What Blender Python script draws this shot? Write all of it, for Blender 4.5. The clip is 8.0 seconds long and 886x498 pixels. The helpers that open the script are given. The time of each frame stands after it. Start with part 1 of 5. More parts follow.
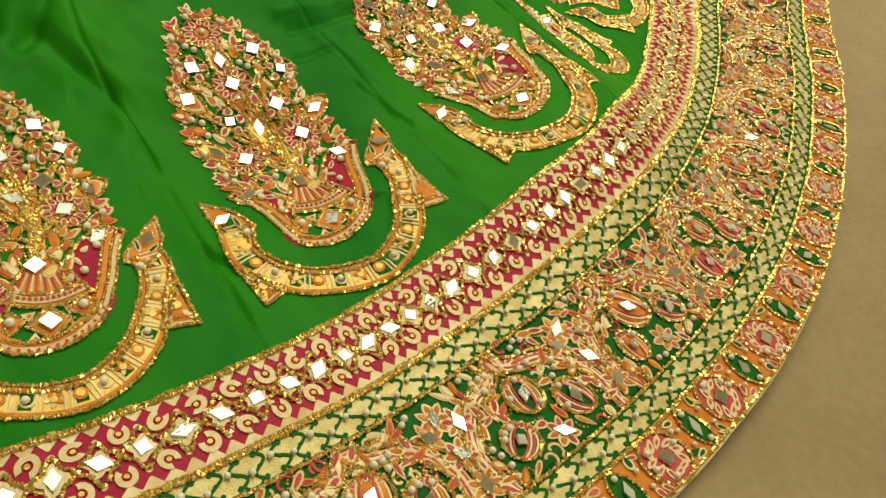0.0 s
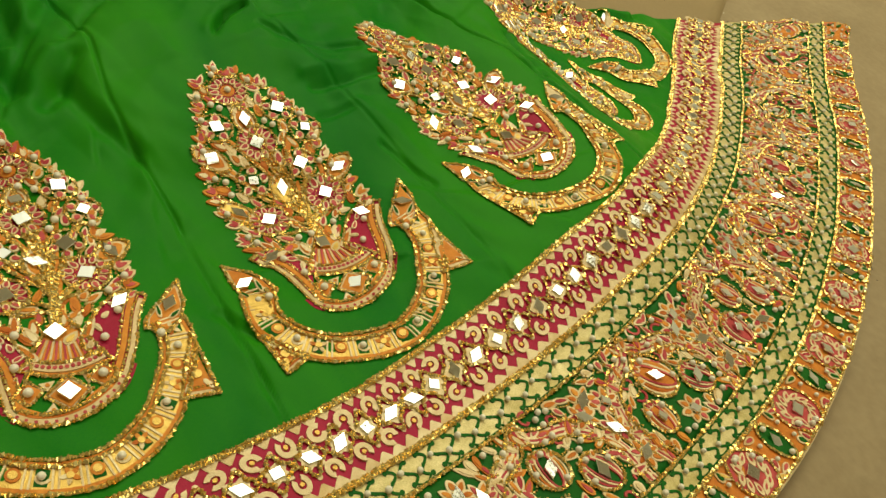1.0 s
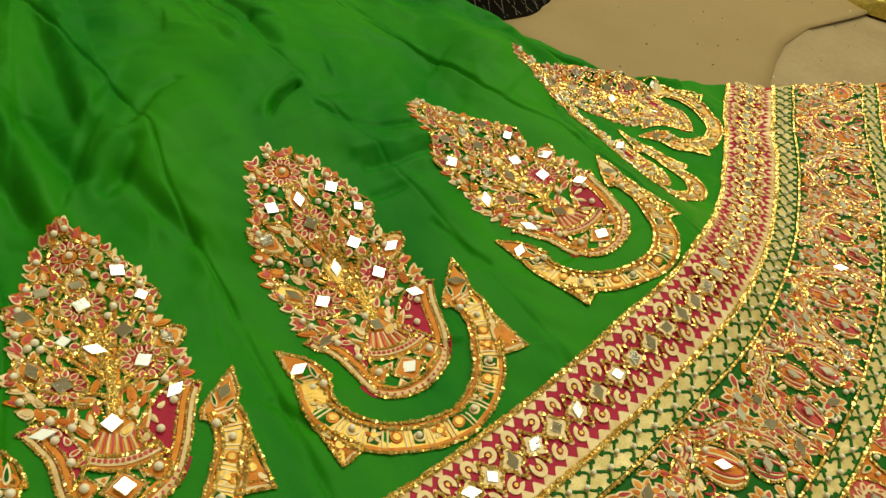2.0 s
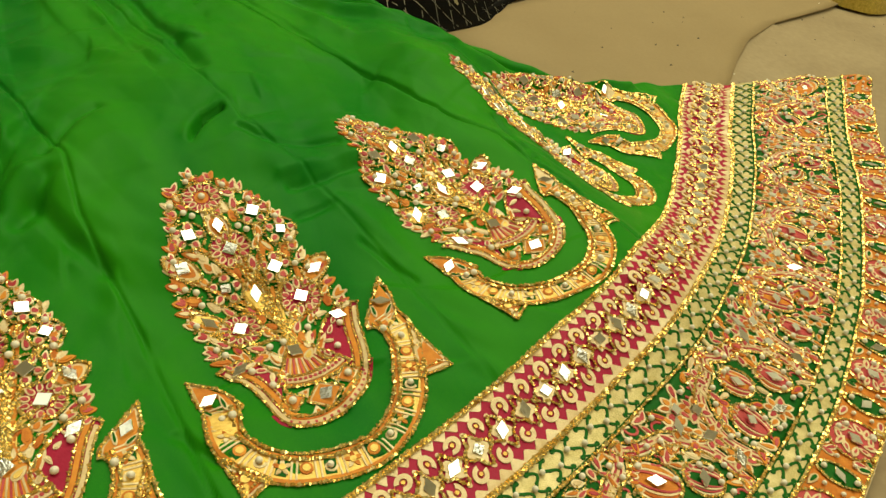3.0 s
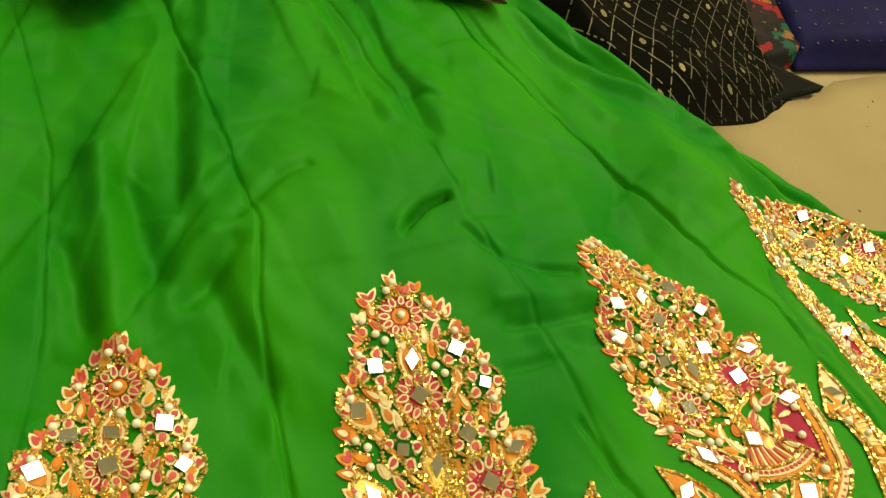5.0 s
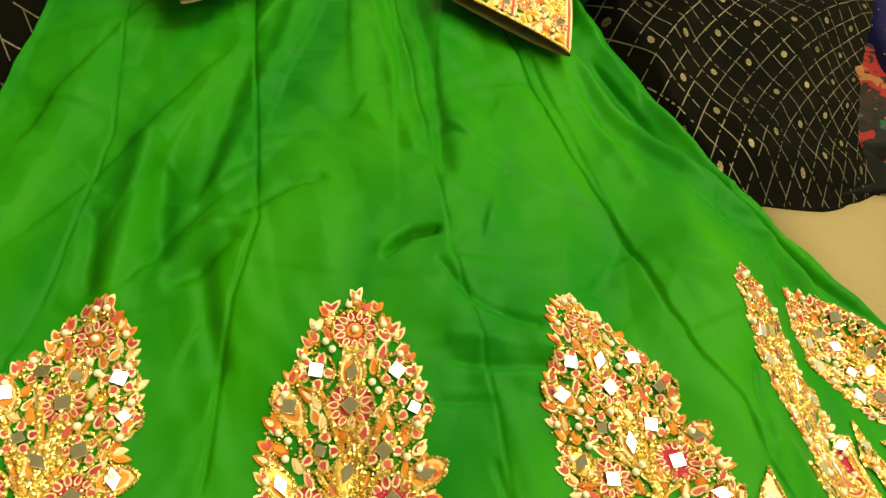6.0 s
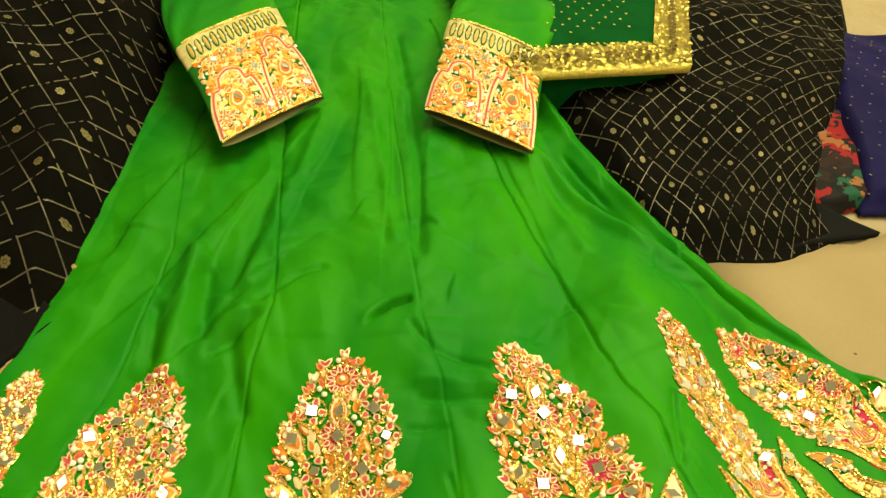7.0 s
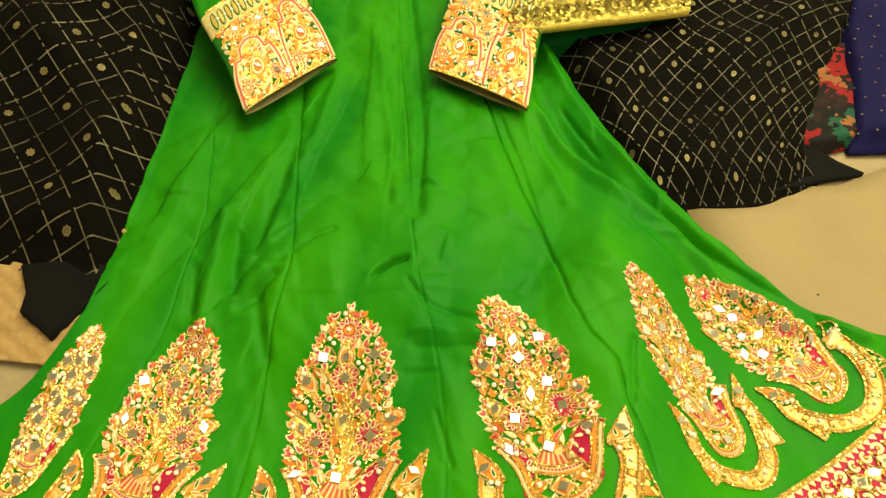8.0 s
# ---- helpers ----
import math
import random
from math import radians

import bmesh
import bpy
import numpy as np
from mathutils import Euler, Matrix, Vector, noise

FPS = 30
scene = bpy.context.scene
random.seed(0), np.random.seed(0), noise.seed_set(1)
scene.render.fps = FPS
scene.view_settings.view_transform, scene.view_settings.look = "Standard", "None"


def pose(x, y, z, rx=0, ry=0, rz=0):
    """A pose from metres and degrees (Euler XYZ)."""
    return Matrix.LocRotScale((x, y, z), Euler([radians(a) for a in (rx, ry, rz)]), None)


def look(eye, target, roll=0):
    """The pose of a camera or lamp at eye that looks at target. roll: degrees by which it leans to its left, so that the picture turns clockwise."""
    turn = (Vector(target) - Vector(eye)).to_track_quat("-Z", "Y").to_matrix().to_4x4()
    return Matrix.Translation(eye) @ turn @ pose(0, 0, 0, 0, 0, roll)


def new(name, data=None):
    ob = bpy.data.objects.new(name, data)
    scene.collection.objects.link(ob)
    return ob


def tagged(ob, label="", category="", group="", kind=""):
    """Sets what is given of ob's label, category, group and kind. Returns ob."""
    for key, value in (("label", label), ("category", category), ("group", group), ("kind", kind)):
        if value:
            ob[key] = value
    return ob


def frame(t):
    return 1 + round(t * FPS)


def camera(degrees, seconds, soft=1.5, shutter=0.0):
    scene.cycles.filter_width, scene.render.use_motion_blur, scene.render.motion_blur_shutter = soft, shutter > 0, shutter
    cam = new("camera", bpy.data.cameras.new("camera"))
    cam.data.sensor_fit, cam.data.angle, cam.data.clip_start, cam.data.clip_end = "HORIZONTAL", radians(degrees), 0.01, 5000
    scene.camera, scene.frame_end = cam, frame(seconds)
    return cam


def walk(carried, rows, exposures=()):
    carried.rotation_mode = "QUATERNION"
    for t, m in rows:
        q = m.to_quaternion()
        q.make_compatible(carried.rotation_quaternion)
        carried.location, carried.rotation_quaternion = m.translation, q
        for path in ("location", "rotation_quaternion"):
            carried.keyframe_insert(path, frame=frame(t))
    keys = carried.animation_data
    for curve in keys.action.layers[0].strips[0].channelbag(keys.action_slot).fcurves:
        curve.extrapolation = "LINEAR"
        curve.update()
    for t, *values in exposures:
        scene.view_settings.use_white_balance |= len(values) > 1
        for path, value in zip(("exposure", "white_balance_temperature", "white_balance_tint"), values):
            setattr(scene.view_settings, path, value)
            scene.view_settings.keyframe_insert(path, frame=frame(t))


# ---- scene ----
# ---- camera and walk ----
cam = camera(60.6, 8.0, soft=1.45)
PATH = [
    (0.0, (-0.2778, -0.3857, 0.3260), (0.2649, 0.0559, -0.3885), 23.25),
    (0.5, (-0.2729, -0.3799, 0.3265), (0.2811, 0.0611, -0.3795), 24.33),
    (1.0, (-0.2756, -0.3650, 0.3307), (0.2660, 0.1145, -0.3598), 22.39),
    (1.5, (-0.2803, -0.3476, 0.3317), (0.2509, 0.1649, -0.3430), 21.18),
    (1.7, (-0.2814, -0.3440, 0.3331), (0.2399, 0.1872, -0.3348), 20.35),
    (2.8, (-0.2327, -0.3564, 0.3431), (0.2750, 0.2193, -0.2978), 14.99),
    (3.0, (-0.2235, -0.3616, 0.3421), (0.2801, 0.2080, -0.3074), 14.84),
    (3.5, (-0.2116, -0.3307, 0.3388), (0.2564, 0.2471, -0.3298), 11.67),
    (4.0, (-0.2087, -0.2898, 0.3270), (0.2556, 0.2826, -0.3488), 13.73),
    (4.5, (-0.2171, -0.2394, 0.3150), (0.1726, 0.3652, -0.3797), 16.64),
    (4.7, (-0.2171, -0.2245, 0.3177), (0.1572, 0.3941, -0.3731), 18.36),
    (5.8, (-0.1539, -0.2076, 0.3393), (0.0383, 0.4484, -0.3906), 22.53),
    (6.0, (-0.1262, -0.2352, 0.3657), (0.0210, 0.4384, -0.3587), 20.18),
    (6.5, (-0.0673, -0.2906, 0.4220), (-0.0052, 0.4108, -0.2880), 13.19),
    (7.0, (-0.0422, -0.3313, 0.4574), (-0.0461, 0.4218, -0.2006), 6.80),
    (7.5, (-0.0235, -0.3536, 0.4694), (-0.0528, 0.4145, -0.1703), 5.19),
    (8.0, (0.0095, -0.3448, 0.5535), (-0.0571, 0.3056, -0.2031), 1.46),
]
EXPOSURES = [(0.0, -0.64, 6350, 4), (1.0, -0.74, 6450, 3), (3.0, -0.52, 6550, 0), (4.0, -0.50, 6700, -1), (5.0, -0.16, 6950, -4), (6.5, 0.16, 7150, -5), (8.0, 0.24, 7150, -1)]
walk(cam, [(t, look(eye, target, roll)) for t, eye, target, roll in PATH], EXPOSURES)

# ---- light: a warm-white shop room with two ceiling panels and an added fill ----
world = bpy.data.worlds.new("room_air")
world.use_nodes = True
world.node_tree.nodes["Background"].inputs[0].default_value = (1.0, 0.9, 0.75, 1)
world.node_tree.nodes["Background"].inputs[1].default_value = 0.02
scene.world = world


def overhead_lamp(x, y, power, sx, sy, tint):
    data = bpy.data.lights.new("panel_or_fill_light", "AREA")
    data.shape, data.size, data.size_y, data.energy, data.color = "RECTANGLE", sx, sy, power, tint
    ob = new("panel_or_fill_light", data)
    ob.matrix_world = pose(x, y, 2.36)
    return ob


WARM = (1.0, 0.94, 0.68)
overhead_lamp(0.80, 1.00, 86, 2.3, 2.0, WARM)
overhead_lamp(-0.75, 2.45, 8, 1.4, 1.3, WARM)
# added fill, no real panel: brightens the border's lower right from the south
overhead_lamp(1.30, -1.25, 24, 1.0, 1.0, WARM)


# ---- materials ----
def surf(name, dark, light, rough=0.6, metal=0.0, scale=40.0, fine=600.0, bump=0.15, island=0.0, sheen=0.0, coat=0.0, spread=0.5, dist=0.001, spec=0.5, stretch=(1, 1, 1)):
    m = bpy.data.materials.new(name)
    m.use_nodes = True
    nt = m.node_tree
    b = nt.nodes["Principled BSDF"]
    tc = nt.nodes.new("ShaderNodeTexCoord")
    n1 = nt.nodes.new("ShaderNodeTexNoise")
    n1.inputs["Scale"].default_value, n1.inputs["Detail"].default_value = scale, 4
    n2 = nt.nodes.new("ShaderNodeTexNoise")
    n2.inputs["Scale"].default_value, n2.inputs["Detail"].default_value = fine, 2
    mp = nt.nodes.new("ShaderNodeMapping")
    mp.inputs["Scale"].default_value = stretch
    nt.links.new(tc.outputs["Object"], mp.inputs["Vector"])
    nt.links.new(mp.outputs["Vector"], n1.inputs["Vector"])
    nt.links.new(tc.outputs["Object"], n2.inputs["Vector"])
    add = nt.nodes.new("ShaderNodeMath")
    add.operation = "MULTIPLY_ADD"
    nt.links.new(n2.outputs[0], add.inputs[0])
    add.inputs[1].default_value = 0.5
    nt.links.new(n1.outputs[0], add.inputs[2])
    last = add.outputs[0]
    if island:
        g = nt.nodes.new("ShaderNodeNewGeometry")
        ad = nt.nodes.new("ShaderNodeMath")
        ad.operation = "MULTIPLY_ADD"
        nt.links.new(g.outputs["Random Per Island"], ad.inputs[0])
        ad.inputs[1].default_value = island
        nt.links.new(last, ad.inputs[2])
        last = ad.outputs[0]
    r = nt.nodes.new("ShaderNodeMapRange")
    mid = 0.75 + island / 2
    r.inputs["From Min"].default_value, r.inputs["From Max"].default_value = mid - spread, mid + spread
    nt.links.new(last, r.inputs["Value"])
    mix = nt.nodes.new("ShaderNodeMix")
    mix.data_type = "RGBA"
    mix.inputs[6].default_value, mix.inputs[7].default_value = (*dark, 1), (*light, 1)
    nt.links.new(r.outputs[0], mix.inputs[0])
    nt.links.new(mix.outputs[2], b.inputs["Base Color"])
    b.inputs["Roughness"].default_value, b.inputs["Metallic"].default_value = rough, metal
    b.inputs["Specular IOR Level"].default_value = spec
    if sheen:
        b.inputs["Sheen Weight"].default_value = sheen
        b.inputs["Sheen Roughness"].default_value = 0.35
        b.inputs["Sheen Tint"].default_value = (0.5, 1.0, 0.2, 1)
    if coat:
        b.inputs["Coat Weight"].default_value = coat
    if bump:
        bp = nt.nodes.new("ShaderNodeBump")
        bp.inputs["Strength"].default_value, bp.inputs["Distance"].default_value = bump, dist
        nt.links.new(n2.outputs[0], bp.inputs["Height"])
        nt.links.new(bp.outputs[0], b.inputs["Normal"])
    return m


def blots():
    m = surf("floral_print", (0.05, 0.01, 0.01), (0.3, 0.1, 0.05), 0.7, 0, 40, 300, 0.2, spec=0.2)
    nt = m.node_tree
    tc, vo, ramp = (nt.nodes.new(k) for k in ("ShaderNodeTexCoord", "ShaderNodeTexVoronoi", "ShaderNodeValToRGB"))
    vo.inputs["Scale"].default_value = 42
    wob, addv = nt.nodes.new("ShaderNodeTexNoise"), nt.nodes.new("ShaderNodeMix")
    addv.data_type, addv.blend_type = "RGBA", "LINEAR_LIGHT"
    addv.inputs[0].default_value = 0.03
    wob.inputs["Scale"].default_value = 55
    nt.links.new(tc.outputs["Object"], wob.inputs["Vector"])
    nt.links.new(tc.outputs["Object"], addv.inputs[6])
    nt.links.new(wob.outputs["Color"], addv.inputs[7])
    nt.links.new(addv.outputs[2], vo.inputs["Vector"])
    nt.links.new(vo.outputs["Color"], ramp.inputs[0])
    ramp.color_ramp.interpolation = "CONSTANT"
    for at, col in ((0.15, (0.24, 0.006, 0.008)), (0.36, (0.005, 0.003, 0.003)), (0.52, (0.26, 0.10, 0.035)), (0.60, (0.01, 0.07, 0.04)), (0.68, (0.018, 0.005, 0.004)), (0.92, (0.25, 0.14, 0.07))):
        e = ramp.color_ramp.elements.new(at)
        e.color = (*col, 1)
    nt.links.new(ramp.outputs[0], nt.nodes["Principled BSDF"].inputs["Base Color"])
    return m


def crumpled(m, scale, stretch, strength, dist):
    """Fine soft wrinkles laid over a cloth's own weave."""
    nt = m.node_tree
    tc, mp, no, bp = (nt.nodes.new(k) for k in ("ShaderNodeTexCoord", "ShaderNodeMapping", "ShaderNodeTexNoise", "ShaderNodeBump"))
    mp.inputs["Scale"].default_value = stretch
    no.noise_type = "RIDGED_MULTIFRACTAL"
    no.inputs["Scale"].default_value, no.inputs["Detail"].default_value = scale, 2
    bp.inputs["Strength"].default_value, bp.inputs["Distance"].default_value = strength, dist
    nt.links.new(tc.outputs["Object"], mp.inputs["Vector"])
    nt.links.new(mp.outputs["Vector"], no.inputs["Vector"])
    nt.links.new(no.outputs[0], bp.inputs["Height"])
    b = nt.nodes["Principled BSDF"]
    weave = b.inputs["Normal"].links[0].from_node
    nt.links.new(bp.outputs[0], weave.inputs["Normal"])
    return m


SILK = surf("green_silk", (0.007, 0.172, 0.009), (0.032, 0.262, 0.005), 0.46, 0, 7, 2600, 0.06, spread=0.17, spec=0.08, stretch=(2.2, 0.55, 1))
crumpled(SILK, 11, (0.7, 1.5, 1), 0.30, 0.0022)
GREEN = surf("green_cotton_print", (0.004, 0.095, 0.005), (0.012, 0.15, 0.008), 0.6, 0, 60, 900, 0.2, spec=0.2)
PINK = surf("pink_print", (0.36, 0.004, 0.040), (0.52, 0.014, 0.07), 0.55, 0, 70, 900, 0.2, spec=0.25)
CREAM = surf("cream_foil_print", (0.66, 0.45, 0.19), (0.98, 0.83, 0.54), 0.38, 0.2, 160, 1500, 0.45, island=0.7)
ORANGE = surf("orange_print", (0.52, 0.11, 0.010), (0.90, 0.37, 0.05), 0.48, 0.05, 170, 1500, 0.4, island=0.7, spec=0.25)
ROSE = surf("rose_print", (0.40, 0.018, 0.035), (0.72, 0.13, 0.12), 0.45, 0.05, 120, 1500, 0.3, island=0.6, spec=0.3)
GOLDFOIL = surf("gold_foil", (0.62, 0.36, 0.05), (0.98, 0.70, 0.20), 0.34, 0.5, 200, 1500, 0.4, island=0.5)
KHAKI = surf("olive_gold_print", (0.50, 0.40, 0.12), (0.90, 0.76, 0.40), 0.38, 0.35, 90, 1200, 0.5, spread=0.3)
BEAD = surf("gold_bead", (0.78, 0.46, 0.08), (1.0, 0.86, 0.40), 0.20, 0.9, 300, 1500, 0.0, island=0.8)
PEARL = surf("pearl", (0.94, 0.85, 0.70), (0.99, 0.94, 0.83), 0.24, 0.0, 200, 900, 0.0, coat=0.2)
MIRROR = surf("mirror_glass", (0.84, 0.88, 0.92), (0.92, 0.95, 0.97), 0.04, 1.0, 90, 900, 0.05)
BEIGE = surf("beige_sheet", (0.29, 0.215, 0.12), (0.41, 0.315, 0.185), 0.68, 0, 9, 160, 0.2, spread=0.30, spec=0.3)
CREAMSHEET = surf("cream_cloth", (0.29, 0.208, 0.10), (0.37, 0.272, 0.14), 0.68, 0, 8, 300, 0.12, spec=0.25)
BLACK = surf("black_georgette", (0.0014, 0.0012, 0.0008), (0.0062, 0.0048, 0.0029), 0.9, 0, 14, 1200, 0.3, spread=0.4, spec=0.05)
BLACKCUT = surf("black_lining", (0.0015, 0.0014, 0.0012), (0.004, 0.0035, 0.003), 0.85, 0, 40, 1200, 0.3, spec=0.15)
# broad bright and faint patches paint in where the thread catches light
ZARI = surf("silver_gold_thread", (0.012, 0.011, 0.009), (0.27, 0.225, 0.145), 0.55, 0.3, 11, 900, 0.5, spread=0.2)
BLOSSOM = surf("gold_blossom_thread", (0.03, 0.024, 0.014), (0.36, 0.28, 0.12), 0.5, 0.4, 20, 900, 0.5, spread=0.25)
DUPATTA = surf("dark_green_net", (0.0018, 0.045, 0.008), (0.005, 0.085, 0.016), 0.8, 0, 30, 1500, 0.4, spec=0.03)
GOLDLACE = surf("gold_sequin_lace", (0.28, 0.20, 0.025), (0.78, 0.64, 0.17), 0.28, 0.9, 250, 700, 0.8, island=0.4)
GOLDDARK = surf("antique_gold", (0.10, 0.075, 0.012), (0.32, 0.24, 0.05), 0.25, 0.9, 200, 700, 0.4)
BLUE = surf("royal_blue_chiffon", (0.004, 0.003, 0.030), (0.012, 0.009, 0.080), 0.7, 0, 18, 900, 0.3, spec=0.08)
MAT = surf("straw_mat", (0.30, 0.17, 0.06), (0.50, 0.32, 0.13), 0.7, 0, 40, 300, 0.5)
WALL = surf("cream_wall_paint", (0.68, 0.62, 0.48), (0.76, 0.70, 0.56), 0.8, 0, 2, 60, 0.1)
CEIL = surf("white_ceiling_paint", (0.80, 0.78, 0.72), (0.86, 0.84, 0.79), 0.8, 0, 2, 60, 0.1)
LINT = surf("dark_lint", (0.03, 0.025, 0.02), (0.10, 0.07, 0.05), 0.8, 0, 90, 900, 0.2)
FLORAL = blots()
LINING = surf("sleeve_lining", (0.16, 0.15, 0.06), (0.30, 0.26, 0.12), 0.7, 0, 60, 700, 0.2, spec=0.2)
PALETTE = [CREAM, ORANGE, ROSE, GOLDFOIL, GREEN, PINK, KHAKI]
I_CREAM, I_ORANGE, I_ROSE, I_GOLD, I_GREEN, I_PINK, I_KHAKI = range(7)


# ---- small geometry tools ----
def part(name, verts, faces, material, parent=None, label="", smooth=True, index=None):
    me = bpy.data.meshes.new(name)
    me.from_pydata([tuple(map(float, v)) for v in verts], [], faces)
    for m in material if isinstance(material, list) else [material]:
        me.materials.append(m)
    if index is not None:
        me.polygons.foreach_set("material_index", index)
    me.polygons.foreach_set("use_smooth", [smooth] * len(me.polygons))
    me.update()
    ob = new(name, me)
    if parent is not None:
        ob.parent = parent
    if label:
        tagged(ob, label)
    return ob


def empty(name, label, category, group="", kind=""):
    return tagged(new(name), label, category, group, kind)


def spline(pts, n=24):
    """A smooth dense line through the points."""
    p = np.array(pts, float)
    q = np.vstack([2 * p[0] - p[1], p, 2 * p[-1] - p[-2]])
    out = []
    for i in range(1, len(q) - 2):
        for k in range(n):
            t = k / n
            a, b, c, d = q[i - 1], q[i], q[i + 1], q[i + 2]
            out.append(0.5 * (2 * b + (c - a) * t + (2 * a - 5 * b + 4 * c - d) * t * t + (3 * b - a - 3 * c + d) * t ** 3))
    out.append(p[-1])
    return np.array(out)


def along(line, step):
    """Points at even steps along a line."""
    p = np.array(line, float)
    s = np.r_[0, np.cumsum(np.hypot(*np.diff(p[:, :2], axis=0).T))]
    q = np.linspace(0, s[-1], max(2, int(s[-1] / step) + 1))
    return np.stack([np.interp(q, s, p[:, k]) for k in range(p.shape[1])], 1)


def smoothstep(a, b, v):
    t = np.clip((v - a) / (b - a), 0, 1)
    return t * t * (3 - 2 * t)


def to_line(x, y, line):
    """Distance from points to a polyline."""
    best = np.full(np.shape(x), 9.0)
    for (ax, ay), (bx, by) in zip(line[:-1], line[1:]):
        dx, dy = bx - ax, by - ay
        t = np.clip(((x - ax) * dx + (y - ay) * dy) / (dx * dx + dy * dy), 0, 1)
        best = np.minimum(best, np.hypot(x - ax - t * dx, y - ay - t * dy))
    return best


# ---- the plan of the gown, in metres ----
EDGE_R = [(0.411, 0.062), (0.345, 0.079), (0.298, 0.099), (0.255, 0.134), (0.222, 0.167), (0.188, 0.194), (0.163, 0.232), (0.136, 0.272), (0.110, 0.312),
          (0.090, 0.350), (0.073, 0.385), (0.052, 0.430), (0.041, 0.462), (0.01, 0.54), (-0.02, 0.66), (-0.03, 0.86)]
EDGE_L = [(-0.50, -0.155), (-0.41, -0.12), (-0.369, -0.087), (-0.352, -0.045), (-0.343, 0.01), (-0.345, 0.08), (-0.352, 0.15), (-0.361, 0.246),
          (-0.370, 0.32), (-0.385, 0.45), (-0.395, 0.60), (-0.40, 0.86)]
INNER = [(-0.50, -0.155), (-0.40, -0.194), (-0.273, -0.215), (-0.150, -0.213), (-0.066, -0.198), (0.002, -0.182), (0.045, -0.170),
         (0.092, -0.158), (0.139, -0.138), (0.229, -0.092), (0.305, -0.033), (0.358, 0.017), (0.411, 0.062)]
HEM = [(-0.62, -0.29), (-0.46, -0.352), (-0.30, -0.381), (-0.15, -0.382), (-0.013, -0.369), (0.062, -0.356), (0.118, -0.343),
       (0.182, -0.322), (0.249, -0.294), (0.350, -0.240), (0.475, -0.155), (0.570, -0.075), (0.697, 0.022)]
SEAMS = [[(-0.34, 0.60), (-0.25, 0.635), (-0.18, 0.655), (-0.04, 0.655)],
         [(-0.20, 0.86), (-0.164, 0.616), (-0.123, 0.40), (-0.092, 0.255), (-0.068, 0.12), (-0.053, 0.06), (-0.034, 0.011), (-0.024, -0.023), (-0.012, -0.075), (-0.002, -0.183)],
         [(-0.10, 0.60), (-0.029, 0.368), (-0.006, 0.285), (0.032, 0.178), (0.062, 0.102), (0.077, 0.054), (0.094, 0.020), (0.115, -0.002), (0.122, -0.040), (0.135, -0.070), (0.150, -0.130)],
         [(-0.30, 0.75), (-0.214, 0.28), (-0.188, 0.16), (-0.169, 0.068), (-0.172, 0.018), (-0.163, -0.072), (-0.160, -0.214)],
         [(-0.34, 0.60), (-0.31, 0.28), (-0.275, 0.14), (-0.268, 0.02), (-0.272, -0.05), (-0.30, -0.21)]]
SEAM_DEPTH = (1.0, 0.55, 1.5, 1.1, 0.6)
PINCH = [(-0.094, 0.056), (-0.088, 0.066), (-0.079, 0.075), (-0.066, 0.0785)]
# long soft pleats down from the waist: line, half width, height
PLEATS = [([(-0.135, 0.55), (-0.100, 0.388), (-0.075, 0.25), (-0.062, 0.13)], 0.0055, -0.0045), ([(-0.150, 0.42), (-0.118, 0.287), (-0.086, 0.15)], 0.0065, 0.0040),
          ([(-0.188, 0.36), (-0.188, 0.278), (-0.196, 0.179), (-0.198, 0.098)], 0.0075, 0.0045), ([(-0.225, 0.34), (-0.209, 0.239), (-0.210, 0.151), (-0.207, 0.10)], 0.0065, -0.0045),
          ([(-0.235, 0.112), (-0.226, 0.076), (-0.217, 0.040)], 0.0085, -0.0085), ([(-0.250, 0.13), (-0.243, 0.07), (-0.236, 0.01)], 0.0090, 0.0080),
          ([(-0.182, 0.056), (-0.192, 0.041), (-0.204, 0.028)], 0.0060, -0.0060), ([(-0.262, 0.068), (-0.255, 0.042), (-0.250, 0.020)], 0.0060, -0.0060),
          ([(-0.195, 0.062), (-0.207, 0.048), (-0.214, 0.036)], 0.0065, 0.0045), ([(-0.180, 0.075), (-0.155, 0.105), (-0.140, 0.112)], 0.0045, -0.0036),
          ([(-0.193, 0.040), (-0.181, 0.006), (-0.168, -0.021)], 0.0060, -0.0045), ([(0.012, 0.36), (0.040, 0.26), (0.075, 0.17)], 0.0080, 0.0050),
          ([(-0.022, -0.055), (-0.014, -0.075), (-0.005, -0.097)], 0.0022, -0.0024), ([(-0.061, 0.056), (-0.043, 0.036), (-0.003, 0.024)], 0.0030, -0.0028),
          ([(-0.047, -0.001), (-0.025, -0.002), (0.006, 0.002)], 0.0032, -0.0030), ([(-0.050, 0.010), (-0.020, 0.010), (0.006, 0.012)], 0.0040, 0.0022),
          ([(-0.052, -0.025), (-0.028, -0.022)], 0.0026, -0.0022), ([(-0.165, -0.141), (-0.153, -0.163)], 0.0030, -0.0028), ([(-0.150, -0.120), (-0.140, -0.150)], 0.0030, -0.0024),
          ([(0.130, 0.020), (0.127, -0.036)], 0.0030, -0.0030)]
VALLEY = [(0.020, 0.42), (0.052, 0.335), (0.082, 0.275), (0.118, 0.228), (0.156, 0.192), (0.205, 0.155), (0.250, 0.120), (0.300, 0.085)]
VALLEY_DEPTH = 0.020
FRACTIONS = (0.0, 0.243, 0.350, 0.735, 0.828, 1.0)
